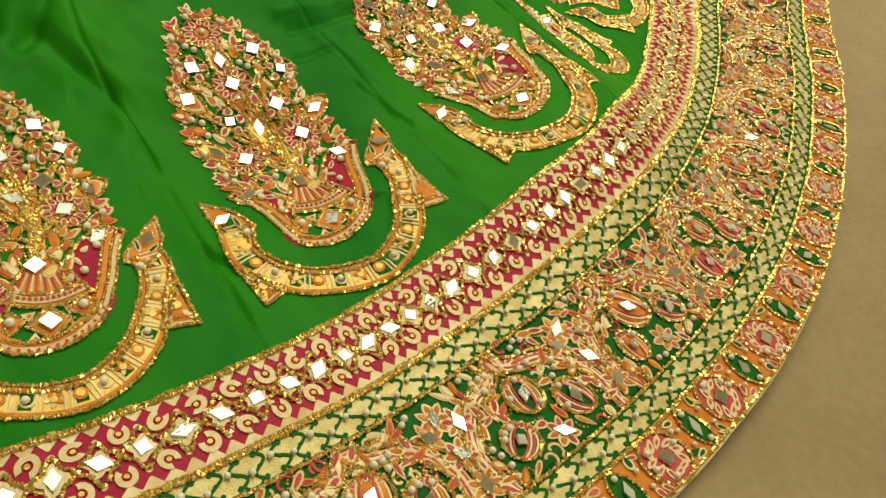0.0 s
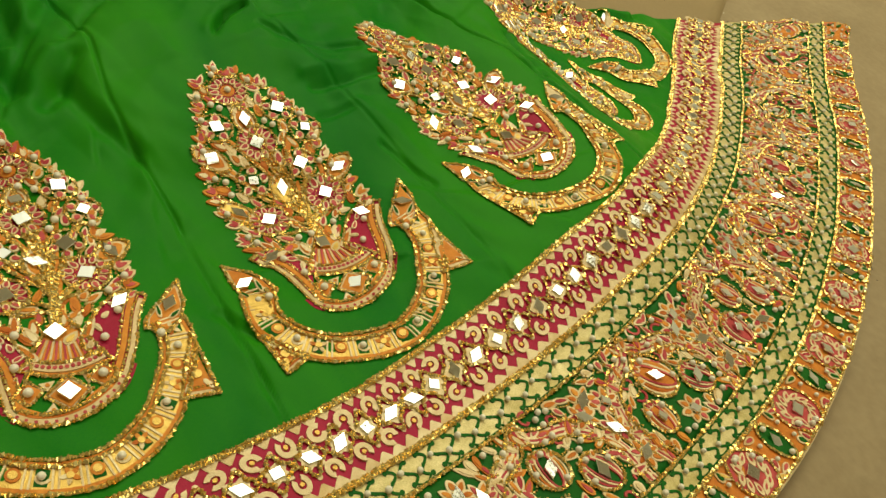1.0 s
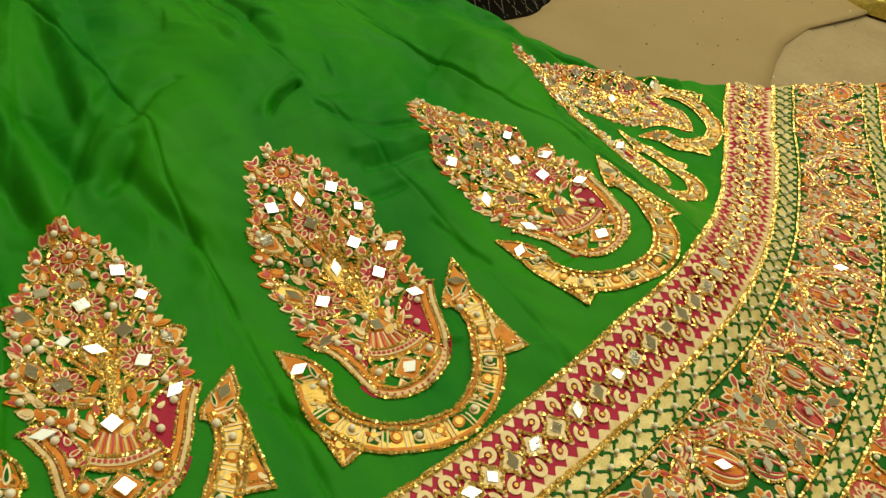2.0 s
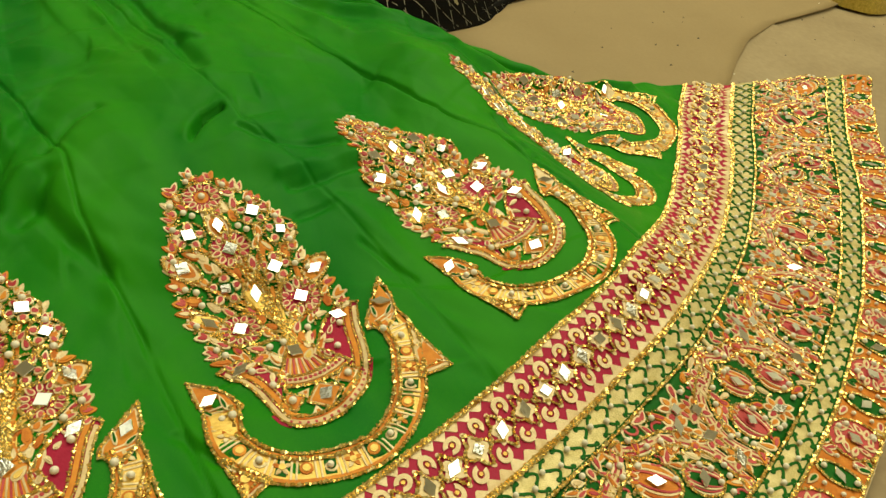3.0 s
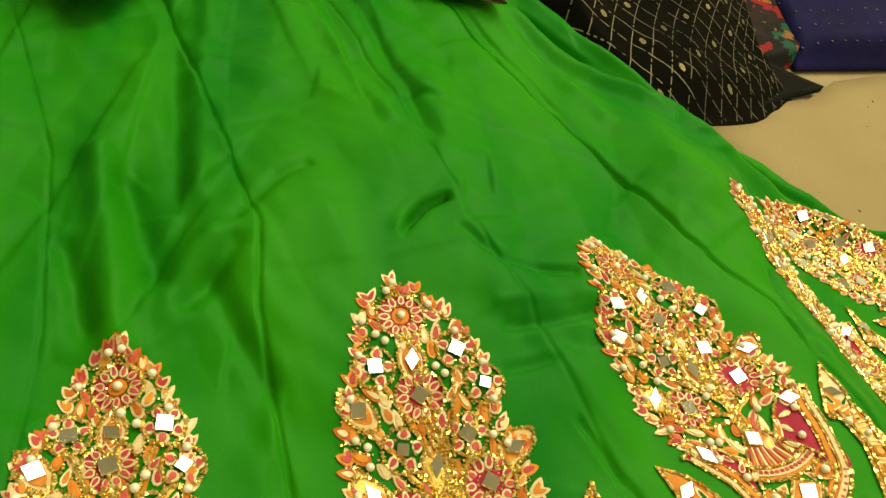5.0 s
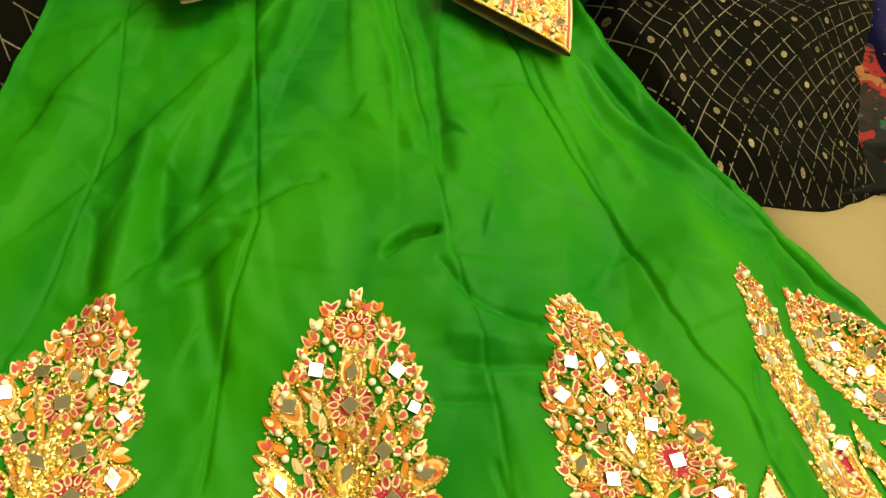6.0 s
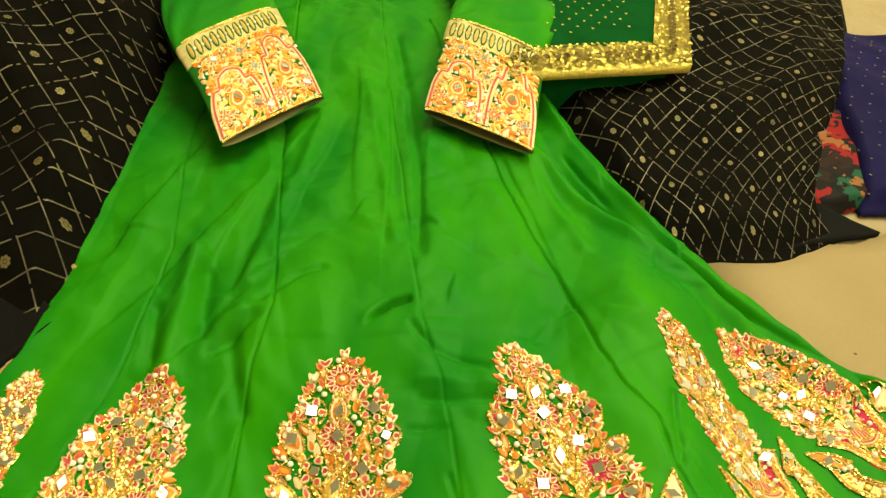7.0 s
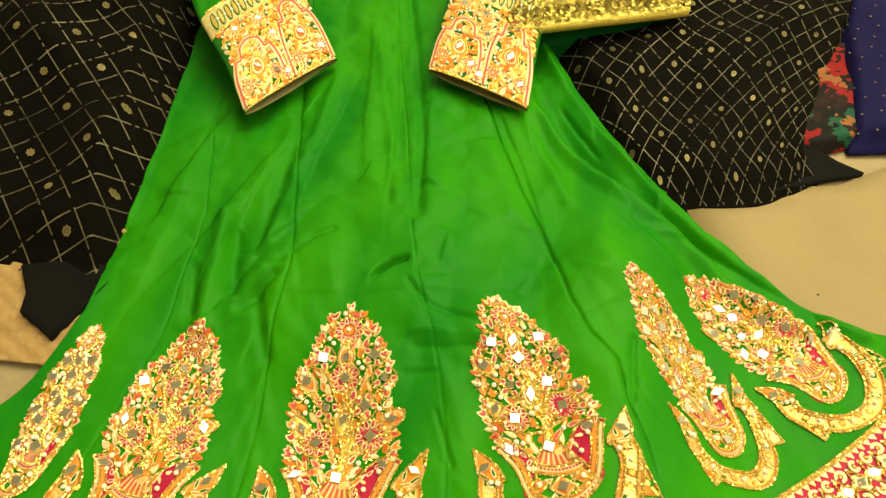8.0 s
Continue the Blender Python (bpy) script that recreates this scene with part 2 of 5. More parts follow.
# folds: x, y, direction in degrees, half length, half width, height
FOLDS = [(-0.244, 0.061, 72, 0.050, 0.016, 0.008), (-0.195, 0.115, 62, 0.045, 0.010, 0.006), (-0.139, 0.32, 100, 0.10, 0.012, 0.008),
         (-0.105, 0.26, 96, 0.13, 0.012, -0.006), (-0.255, 0.24, 80, 0.11, 0.018, 0.008), (-0.225, 0.30, 84, 0.12, 0.012, -0.006),
         (-0.31, 0.16, 88, 0.10, 0.014, 0.006), (-0.29, 0.05, 60, 0.06, 0.014, -0.006), (0.0, 0.22, 112, 0.10, 0.012, 0.006),
         (0.055, 0.27, 118, 0.10, 0.012, -0.008), (0.035, 0.15, 125, 0.06, 0.010, 0.004), (0.0, 0.005, 15, 0.030, 0.006, 0.003),
         (0.005, -0.022, -5, 0.030, 0.005, -0.003), (0.143, -0.028, 130, 0.035, 0.006, 0.004), (0.125, 0.03, 118, 0.05, 0.008, -0.004),
         (-0.02, 0.045, 8, 0.04, 0.008, -0.003), (-0.17, -0.045, 75, 0.035, 0.006, 0.003), (-0.01, -0.09, 80, 0.04, 0.007, 0.003),
         (-0.235, 0.015, 40, 0.03, 0.012, -0.004), (-0.15, 0.15, 30, 0.04, 0.012, 0.004), (0.03, 0.09, -30, 0.03, 0.008, 0.003),
         (-0.02, 0.36, 95, 0.10, 0.014, 0.006), (-0.20, 0.46, 90, 0.12, 0.02, 0.006), (-0.08, 0.50, 97, 0.12, 0.014, -0.007),
         (0.10, 0.17, 128, 0.07, 0.010, 0.005), (0.17, 0.11, 140, 0.05, 0.008, 0.004), (-0.33, -0.02, 70, 0.05, 0.010, 0.005)]
# sharp creases: x, y, direction in degrees, half length, step width, height
CREASES = [(-0.112, 0.30, 97, 0.17, 0.003, 0.0035), (-0.150, 0.34, 99, 0.13, 0.004, -0.003), (-0.225, 0.20, 78, 0.16, 0.004, 0.004), (-0.262, 0.13, 70, 0.10, 0.004, -0.004),
           (-0.195, 0.10, 58, 0.06, 0.003, 0.004), (-0.215, 0.05, 62, 0.05, 0.003, -0.004),
           (-0.02, 0.012, 10, 0.05, 0.003, 0.002), (0.010, -0.020, -4, 0.05, 0.003, -0.002), (-0.09, 0.045, 4, 0.08, 0.003, 0.0016), (0.04, 0.075, 60, 0.04, 0.003, 0.0022),
           (0.03, 0.21, 108, 0.12, 0.003, -0.003), (0.075, 0.26, 122, 0.10, 0.003, 0.004), (-0.31, 0.22, 84, 0.12, 0.004, -0.004), (-0.285, 0.36, 92, 0.14, 0.004, 0.003),
           (0.137, -0.035, 128, 0.05, 0.003, 0.0026), (0.105, 0.045, 30, 0.03, 0.003, 0.002), (-0.16, 0.16, 25, 0.06, 0.003, 0.0022), (0.0, 0.14, -15, 0.05, 0.003, 0.0018),
           (-0.13, 0.19, 150, 0.06, 0.003, 0.0015), (-0.17, -0.06, 80, 0.05, 0.003, 0.0016), (-0.01, -0.10, 150, 0.04, 0.003, 0.0016), (0.02, 0.33, 104, 0.10, 0.003, 0.003),
           (-0.07, 0.24, 92, 0.12, 0.003, -0.0025), (-0.175, 0.24, 86, 0.10, 0.003, 0.0022), (0.15, 0.13, 135, 0.06, 0.003, -0.003), (-0.24, -0.01, 35, 0.05, 0.003, 0.0018)]
WRINKLES = random.Random(77)
for _ in range(64):
    CREASES.append((WRINKLES.uniform(-0.33, 0.24), WRINKLES.uniform(-0.19, 0.30), WRINKLES.choice((WRINKLES.gauss(5, 22), WRINKLES.gauss(0, 15), WRINKLES.gauss(95, 18))),
                    WRINKLES.uniform(0.010, 0.0199), 0.0028, WRINKLES.choice((-1, 1)) * WRINKLES.uniform(0.0005, 0.0013)))
# flat facets of the creased silk: direction, period, slope, shift, patches across and along
PANELS = [(3, 0.081, 0.085, 0.20, 21, 9), (-14, 0.067, 0.07, 0.55, -17, 13), (24, 0.058, 0.06, 0.10, 26, -15), (82, 0.093, 0.05, 0.35, 19, 22),
          (112, 0.071, 0.05, 0.80, -24, 18), (55, 0.047, 0.05, 0.62, 31, 27), (-40, 0.052, 0.05, 0.05, 28, -33)]
# broad swells of the cloth where it lies over things below: x, y, widths, height
SWELLS = [(-0.165, 0.06, 0.05, 0.07, 0.014), (0.200, 0.03, 0.045, 0.09, -0.014), (-0.10, -0.09, 0.07, 0.05, -0.0131), (0.13, -0.06, 0.06, 0.10, 0.0247), (0.12, 0.10, 0.06, 0.09, 0.0365), (0.10, -0.16, 0.12, 0.07, 0.0216),
          (-0.22, 0.0, 0.09, 0.12, -0.0055), (-0.06, 0.10, 0.08, 0.10, 0.0164), (0.02, 0.0, 0.08, 0.07, 0.0103)]
ROLL = [(x - 0.008, y - 0.009) for x, y in EDGE_R[1:]]
TUCK = [(x - 0.021, y - 0.020) for x, y in EDGE_R[1:]]


def gown_z(x, y):
    """Height of the gown's cloth over the floor."""
    x, y = np.asarray(x, float), np.asarray(y, float)
    z = 0.0075 + 0.030 * np.exp(-(((x + 0.03) / 0.20) ** 2)) * smoothstep(-0.25, 0.25, y)
    for cx, cy, wx, wy, h in SWELLS:
        z = z + h * np.exp(-(((x - cx) / wx) ** 2) - ((y - cy) / wy) ** 2)
    z = np.maximum(z, 0.0045)
    for fx, fy, a, l, w, h in FOLDS:
        h = (0.62 if l < 0.03 else 0.28) * h
        c, s = math.cos(radians(a)), math.sin(radians(a))
        u, v = (x - fx) * c + (y - fy) * s, -(x - fx) * s + (y - fy) * c
        z = z + h * np.exp(-((u / l) ** 2) - (v / w) ** 2)
    for fx, fy, a, l, w, h in CREASES:
        c, s = math.cos(radians(a)), math.sin(radians(a))
        u, v = (x - fx) * c + (y - fy) * s, -(x - fx) * s + (y - fy) * c
        v = v + 0.02 * l * np.sin(3 * u / l + 40 * fx)
        h = 1.2 * h if l < 0.02 else 0.42 * h
        z = z + h * np.exp(-((u / l) ** 4) - (v / (7 * w)) ** 2) * np.tanh(v / (0.45 * w)) * 0.9
    free = smoothstep(-0.20, 0.05, y)
    z = z + free * 0.0009 * (np.sin(31 * x + 9 * y + 2 * np.sin(17 * y)) + np.sin(47 * y - 21 * x + 1.5 * np.sin(23 * x)) + 0.6 * np.sin(90 * x + 60 * y + 3 * np.sin(30 * x)))
    z = z + 0.0006 * np.sin(140 * x + 3 * np.sin(40 * y)) * np.sin(120 * y + 2 * np.sin(50 * x))
    for a, period, slope, shift, ma, mk in PANELS:
        c, q = math.cos(radians(a)), math.sin(radians(a))
        u, v = x * c + y * q, -x * q + y * c
        w = (u + 0.004 * np.sin(26 * v + shift)) / period + shift
        tri = 2 * np.abs(w - np.floor(w + 0.5)) - 0.5
        z = z + free * 1.5 * slope * period * 0.5 * tri * smoothstep(-0.3, 0.8, np.sin(ma * x + mk * y + 3 * shift))
    for line, deep in zip(SEAMS, SEAM_DEPTH):
        d = to_line(x, y, line)
        z = z - 0.0022 * deep * np.exp(-((d / (0.0008 + 0.0004 * deep)) ** 2)) + 0.0005 * deep * np.exp(-((d / 0.010) ** 2)) + 0.0004 * np.exp(-((d / 0.016) ** 2)) * np.sin(170 * (x + y) + 5 * np.sin(37 * x))
    # the pinched fold: a small roof of cloth over a dark groove
    d = to_line(x, y, PINCH)
    z = z - 0.0100 * np.exp(-((d / 0.0022) ** 2)) * smoothstep(0.050, 0.070, y) + 0.0014 * np.exp(-((to_line(x, y, [(a - 0.003, b + 0.005) for a, b in PINCH]) / 0.0040) ** 2))
    for line, wide, h in PLEATS:
        z = z + h * np.exp(-((to_line(x, y, line) / wide) ** 2))
    # valley inside the rolled edge
    z = z - VALLEY_DEPTH * np.exp(-((to_line(x, y, VALLEY) / (0.007 + 0.010 * smoothstep(0.15, 0.35, y))) ** 2)) * (0.75 + 0.25 * np.sin(40 * y + 3))
    z = z + 0.011 * np.exp(-((to_line(x, y, [(a - 0.017, b - 0.015) for a, b in VALLEY]) / 0.011) ** 2))
    z = z + 0.009 * np.exp(-((to_line(x, y, ROLL) / 0.007) ** 2)) * (0.7 + 0.3 * np.sin(38 * y + 11)) - 0.0042 * np.exp(-((to_line(x, y, TUCK) / 0.0026) ** 2)) * smoothstep(-0.5, 0.6, np.sin(31 * y - 24 * x + 0.8))
    return np.maximum(z, 0.0032)


IN, OUT = spline(INNER, 40), spline(HEM, 40)
MID = (IN + OUT) / 2
ARC = np.r_[0, np.cumsum(np.hypot(*np.diff(MID, axis=0).T))]
LONG = ARC[-1]


def hemmed(s, f):
    """From the length along the border and the share of its width to the plan."""
    s, f = np.asarray(s, float), np.asarray(f, float)
    a = [np.interp(s, ARC, IN[:, k]) for k in (0, 1)]
    b = [np.interp(s, ARC, OUT[:, k]) for k in (0, 1)]
    return np.stack([a[k] * (1 - f) + b[k] * f for k in (0, 1)], -1)


def arc_of(x, y, f):
    p = IN * (1 - f) + OUT * f
    return ARC[np.hypot(p[:, 0] - x, p[:, 1] - y).argmin()]


# ---- embroidery, drawn flat and then laid on the cloth ----
class Stitch:
    def __init__(self, place):
        self.place, self.v, self.f, self.m = place, [], [], []

    def poly(self, pts, h, m):
        """A thin raised patch; pts run round its outline."""
        k, n = len(self.v), len(pts)
        self.v += [(x, y, h) for x, y in pts] + [(x, y, -0.0004) for x, y in pts]
        self.f.append(tuple(range(k, k + n)))
        self.m.append(m)
        for i in range(n):
            j = (i + 1) % n
            self.f.append((k + j, k + i, k + n + i, k + n + j))
            self.m.append(m)

    def petal(self, x, y, l, w, a, h, m, n=10, sharp=1.0):
        c, s = math.cos(a), math.sin(a)
        pts = []
        for i in range(n):
            t = 2 * math.pi * i / n
            u = -l / 2 * math.cos(t)
            v = w / 2 * math.sin(t) * (1 - 0.30 * sharp * (u / l + 0.5)) * (1.1 if math.cos(t) > 0 else 1)
            if i == n // 2:
                u *= 1.0 + 0.12 * sharp
            pts.append((x + u * c - v * s, y + u * s + v * c))
        self.poly(pts, h, m)

    def leaf(self, x, y, l, w, a, m1, m2, h=0.0007):
        h += random.random() * 0.0005
        l, w, a = l * random.uniform(0.84, 1.16), w * random.uniform(0.85, 1.15), a + random.gauss(0, 0.09)
        self.petal(x, y, l, w, a, h, m1)
        self.petal(x - 0.04 * l * math.cos(a), y - 0.04 * l * math.sin(a), l * 0.62, w * 0.52, a, h + 0.0004, m2)

    def disc(self, x, y, r, h, m, n=10):
        self.poly([(x + r * math.cos(2 * math.pi * i / n), y + r * math.sin(2 * math.pi * i / n)) for i in range(n)], h, m)

    def ribbon(self, line, w, h, m, closed=False):
        p = np.array(line, float)
        d = np.gradient(p, axis=0)
        if closed:
            d = np.roll(p, -1, 0) - np.roll(p, 1, 0)
        d /= np.maximum(np.hypot(d[:, 0], d[:, 1]), 1e-9)[:, None]
        nrm = np.stack([-d[:, 1], d[:, 0]], 1) * w / 2
        k, n = len(self.v), len(p)
        for q, e in zip(p, nrm):
            self.v += [(*(q + e), -0.0003), (*(q + e * 0.8), h), (*(q - e * 0.8), h), (*(q - e), -0.0003)]
        for i in range(n if closed else n - 1):
            a, b = k + 4 * i, k + 4 * ((i + 1) % n)
            for o in range(3):
                self.f.append((a + o, a + o + 1, b + o + 1, b + o))
                self.m.append(m)

    def strip(self, a, b, h, m, rows=4):
        """A raised patch between two lines of equal count that follows the cloth."""
        a, b = np.array(a, float), np.array(b, float)
        k, n = len(self.v), len(a)
        for j in range(rows + 1):
            q = a + (b - a) * j / rows
            self.v += [(x, y, h if 0 < j < rows and 0 < i < n - 1 else h - 0.0003) for i, (x, y) in enumerate(q)]
        e, g = a[n // 2] - a[n // 2 - 1], b[n // 2] - a[n // 2]
        up = e[0] * g[1] - e[1] * g[0] > 0
        for j in range(rows):
            for i in range(n - 1):
                f = (k + j * n + i, k + j * n + i + 1, k + (j + 1) * n + i + 1, k + (j + 1) * n + i)
                self.f.append(f if up else f[::-1])
                self.m.append(m)

    def flower(self, x, y, r, n, m1, m2, a0=0.0, inner=0.35, h=0.0010):
        for i in range(n):
            a = a0 + 2 * math.pi * i / n
            q = r * (1 + inner) / 2
            self.leaf(x + q * math.cos(a), y + q * math.sin(a), r * (1 - inner) * 1.1, 2 * math.pi * q / n * 0.86, a, m1, m2, h)

    def lay(self, name, parent, label="", lift=0.0):
        v = np.array(self.v, float)
        xy = self.place(v[:, 0], v[:, 1])
        z = gown_z(xy[:, 0], xy[:, 1]) + v[:, 2] + lift
        return part(name, np.c_[xy, z], self.f, PALETTE, parent, label, False, self.m)


def pearl_mesh():
    me = bpy.data.meshes.new("pearl")
    bm = bmesh.new()
    bmesh.ops.create_icosphere(bm, subdivisions=2, radius=1.0)
    for f in bm.faces:
        f.smooth = True
    bm.to_mesh(me)
    bm.free()
    me.materials.append(PEARL)
    return me


PEARL_MESH = pearl_mesh()


class Beads:
    """Chains of gold beads, single pearls and sequins laid on the cloth."""

    def __init__(self, place):
        self.place, self.gold, self.round = place, [], []

    def chain(self, line, step=0.0017, r=0.00136):
        p = along(line, step)
        for x, y in p:
            self.gold.append((x, y, r * random.uniform(0.75, 1.25)))

    def pearl(self, x, y, r=0.0019):
        self.round.append((x, y, r))

    def lay(self, parent, lift=0.0004, single=False):
        if self.gold:
            g = np.array(self.gold)
            xy = self.place(g[:, 0], g[:, 1])
            z = gown_z(xy[:, 0], xy[:, 1]) + lift
            v, f = [], []
            for (x, y), zz, r in zip(xy, z, g[:, 2]):
                k, a = len(v), random.uniform(0, 1.6)
                c, s = math.cos(a) * r, math.sin(a) * r
                t, u = random.uniform(-0.4, 0.4) * r, random.uniform(-0.4, 0.4) * r
                x, y = x + random.uniform(-0.0003, 0.0003), y + random.uniform(-0.0003, 0.0003)
                v += [(x + c, y + s, zz + r * 0.6), (x - s, y + c, zz + r * 0.6), (x - c, y - s, zz + r * 0.6), (x + s, y - c, zz + r * 0.6),
                      (x + t, y + u, zz + 1.12 * r), (x, y, zz - 0.4 * r)]
                f += [(k, k + 1, k + 4), (k + 1, k + 2, k + 4), (k + 2, k + 3, k + 4), (k + 3, k, k + 4),
                      (k + 1, k, k + 5), (k + 2, k + 1, k + 5), (k + 3, k + 2, k + 5), (k, k + 3, k + 5)]
            tagged(part("gold_bead_cord", v, f, BEAD, parent, "twisted gold bead cord outlines", False), kind="stuff")
        if self.round and single:
            g = np.array(self.round)
            xy = self.place(g[:, 0], g[:, 1])
            z = gown_z(xy[:, 0], xy[:, 1]) + 0.0008
            for (x, y), zz, r in zip(xy, z, g[:, 2]):
                ob = new("pearl", PEARL_MESH)
                ob.parent = parent
                ob.matrix_world = Matrix.Translation((x, y, zz + 0.6 * r)) @ Matrix.Diagonal((r, r, r * 0.95, 1))
        elif self.round:
            g = np.array(self.round)
            xy = self.place(g[:, 0], g[:, 1])
            z = gown_z(xy[:, 0], xy[:, 1]) + 0.0008
            v, f, n = [], [], 8
            for (x, y), zz, r in zip(xy, z, g[:, 2]):
                k = len(v)
                for lat in (-0.3, 0.35, 0.95):
                    for i in range(n):
                        a = 2 * math.pi * i / n
                        v.append((x + r * math.cos(lat) * math.cos(a), y + r * math.cos(lat) * math.sin(a), zz + r * (0.55 + math.sin(lat))))
                v.append((x, y, zz + r * 1.55))
                for row in (0, n):
                    for i in range(n):
                        j = (i + 1) % n
                        f.append((k + row + i, k + row + j, k + row + n + j, k + row + n + i))
                f += [(k + 2 * n + i, k + 2 * n + (i + 1) % n, k + 3 * n) for i in range(n)]
            tagged(part("pearl_stitching", v, f, PEARL, parent, "small round cream pearls"), kind="stuff")


def mirror_mesh(a, b):
    """A thin cut mirror with bevelled edges, a by b half axes of a lozenge."""
    me = bpy.data.meshes.new("mirror")
    o = [(a, 0), (0, b), (-a, 0), (0, -b)]
    v = [(x, y, -0.0006) for x, y in o] + [(x, y, 0.0004) for x, y in o] + [(x * 0.93, y * 0.93, 0.0007) for x, y in o]
    f = [(8, 9, 10, 11)] + [(k + i, k + (i + 1) % 4, k + 4 + (i + 1) % 4, k + 4 + i) for k in (0, 4) for i in range(4)]
    me.from_pydata(v, [], f)
    me.materials.append(MIRROR)
    me.update()
    return me


LOZENGE, SQUARE, SMALL, LONGM = mirror_mesh(0.0036, 0.0060), mirror_mesh(0.0052, 0.0052), mirror_mesh(0.0040, 0.0040), mirror_mesh(0.0034, 0.0066)


def mirror(mesh, place, x, y, turn, parent, lift=0.0012, tilt=5.0):
    """One cut mirror, sewn on at its place with a small chance tilt."""
    q = place(np.array([x, x + 0.001 * math.cos(turn)]), np.array([y, y + 0.001 * math.sin(turn)]))
    e = 0.004
    px, py = q[0]
    g = gown_z(np.array([px, px + e, px]), np.array([py, py, py + e]))
    nrm = Vector((-(g[1] - g[0]) / e, -(g[2] - g[0]) / e, 1)).normalized()
    ob = new("mirror", mesh)
    a = math.atan2(q[1][1] - q[0][1], q[1][0] - q[0][0])
    rot = nrm.to_track_quat("Z", "Y").to_matrix().to_4x4() @ pose(0, 0, 0, random.gauss(0, tilt), random.gauss(0, tilt), math.degrees(a))
    ob.matrix_world = Matrix.Translation((px, py, g[0] + lift)) @ rot
    ob.parent = parent
    return ob


def stamp_mesh(name, outlines):
    """A small raised patch of stacked outlines, each with its height and colour."""
    st = Stitch(None)
    for pts, h, m in outlines:
        st.poly(pts, h, m)
    me = bpy.data.meshes.new(name)
    me.from_pydata(st.v, [], st.f)
    used = sorted(set(st.m))
    for m in used:
        me.materials.append(PALETTE[m])
    me.polygons.foreach_set("material_index", [used.index(m) for m in st.m])
    me.update()
    return me


def stamp(name, mesh, place, x, y, turn, parent, size=1.0, lift=0.0003):
    ob = mirror(mesh, place, x, y, turn, parent, lift, 1.0)
    ob.name = name
    ob.matrix_world = ob.matrix_world @ Matrix.Diagonal((size * random.uniform(0.92, 1.08), size * random.uniform(0.92, 1.08), 1, 1))
    return ob


def horseshoe_outline():
    t = np.linspace(-0.95, math.pi + 0.95, 14)
    out = [(0.0047 * math.cos(a), 0.0052 * math.sin(a)) for a in t]
    inn = [(0.0021 * math.cos(a), 0.0024 * math.sin(a)) for a in t[::-1]]
    return out + inn


def petal_outline(l, w):
    return [(-l / 2 * math.cos(a) * (1.2 if i == 6 else 1), w / 2 * math.sin(a) * (1 + 0.3 * math.cos(a) * -1)) for i, a in enumerate(np.linspace(0, 2 * math.pi, 13)[:-1])][::-1]


def ring_outline(r, n=8):
    return [(r * math.cos(a), r * math.sin(a)) for a in np.linspace(0, 2 * math.pi, n + 1)[:-1]]


HORSESHOE = stamp_mesh("horseshoe_patch", [(horseshoe_outline(), 0.0007, I_CREAM), (ring_outline(0.0012), 0.0010, I_GOLD)])
QUATREFOIL = stamp_mesh("diamond_patch", [([((0.78 + 0.22 * math.cos(4 * a)) * 0.0076 * math.cos(a), (0.78 + 0.22 * math.cos(4 * a)) * 0.0084 * math.sin(a)) for a in np.linspace(0, 2 * math.pi, 17)[:-1]], 0.0006, I_CREAM)])
ROSE_PETAL = stamp_mesh("petal", [(petal_outline(0.0086, 0.0040), 0.0009, I_CREAM), (petal_outline(0.0034, 0.0013), 0.0013, I_ROSE)])


def affine(a, b, cx, c, d, cy):
    return lambda x, y: np.stack([a * x + b * y + cx, c * x + d * y + cy], -1)


def inside(x, y, poly):
    odd, j = False, len(poly) - 1
    for i in range(len(poly)):
        (xi, yi), (xj, yj) = poly[i], poly[j]
        if (yi > y) != (yj > y) and x < (xj - xi) * (y - yi) / (yj - yi) + xi:
            odd = not odd
        j = i
    return odd


# ---- setting ----
def box_sheet(name, x0, y0, x1, y1, z0, z1, material, label, category):
    v = [(x, y, z) for z in (z0, z1) for x, y in ((x0, y0), (x1, y0), (x1, y1), (x0, y1))]
    f = [(3, 2, 1, 0), (4, 5, 6, 7), (0, 1, 5, 4), (1, 2, 6, 5), (2, 3, 7, 6), (3, 0, 4, 7)]
    return tagged(part(name, v, f, material, smooth=False), label, category, kind="structure")


# unseen shell, added for bounce light and for the mirrors to reflect
box_sheet("ceiling", -2.6, -2.6, 2.6, 3.4, 2.4, 2.5, CEIL, "unseen white painted ceiling, added for the mirrors to reflect", "ceiling")
box_sheet("wall_north", -2.6, 3.4, 2.6, 3.5, -0.1, 2.5, WALL, "unseen plain cream painted wall, added to close the room", "wall")
box_sheet("wall_south", -2.6, -2.7, 2.6, -2.6, -0.1, 2.5, WALL, "unseen plain cream painted wall, added to close the room", "wall")
box_sheet("wall_west", -2.7, -2.6, -2.6, 3.4, -0.1, 2.5, WALL, "unseen plain cream painted wall, added to close the room", "wall")
box_sheet("wall_east", 2.6, -2.6, 2.7, 3.4, -0.1, 2.5, WALL, "unseen plain cream painted wall, added to close the room", "wall")


def floor_z(x, y):
    line = [(0.47, 0.05), (0.545, 0.098), (0.612, 0.138), (0.70, 0.167)]
    z = 0.0015 * (np.sin(7 * x + 2 * y) * np.sin(5 * y - x) - 1) + 0.0007 * np.sin(23 * x + 4 * np.sin(9 * y))
    return z + 0.004 * np.exp(-((to_line(x, y, line) / 0.004) ** 2)) - 0.002


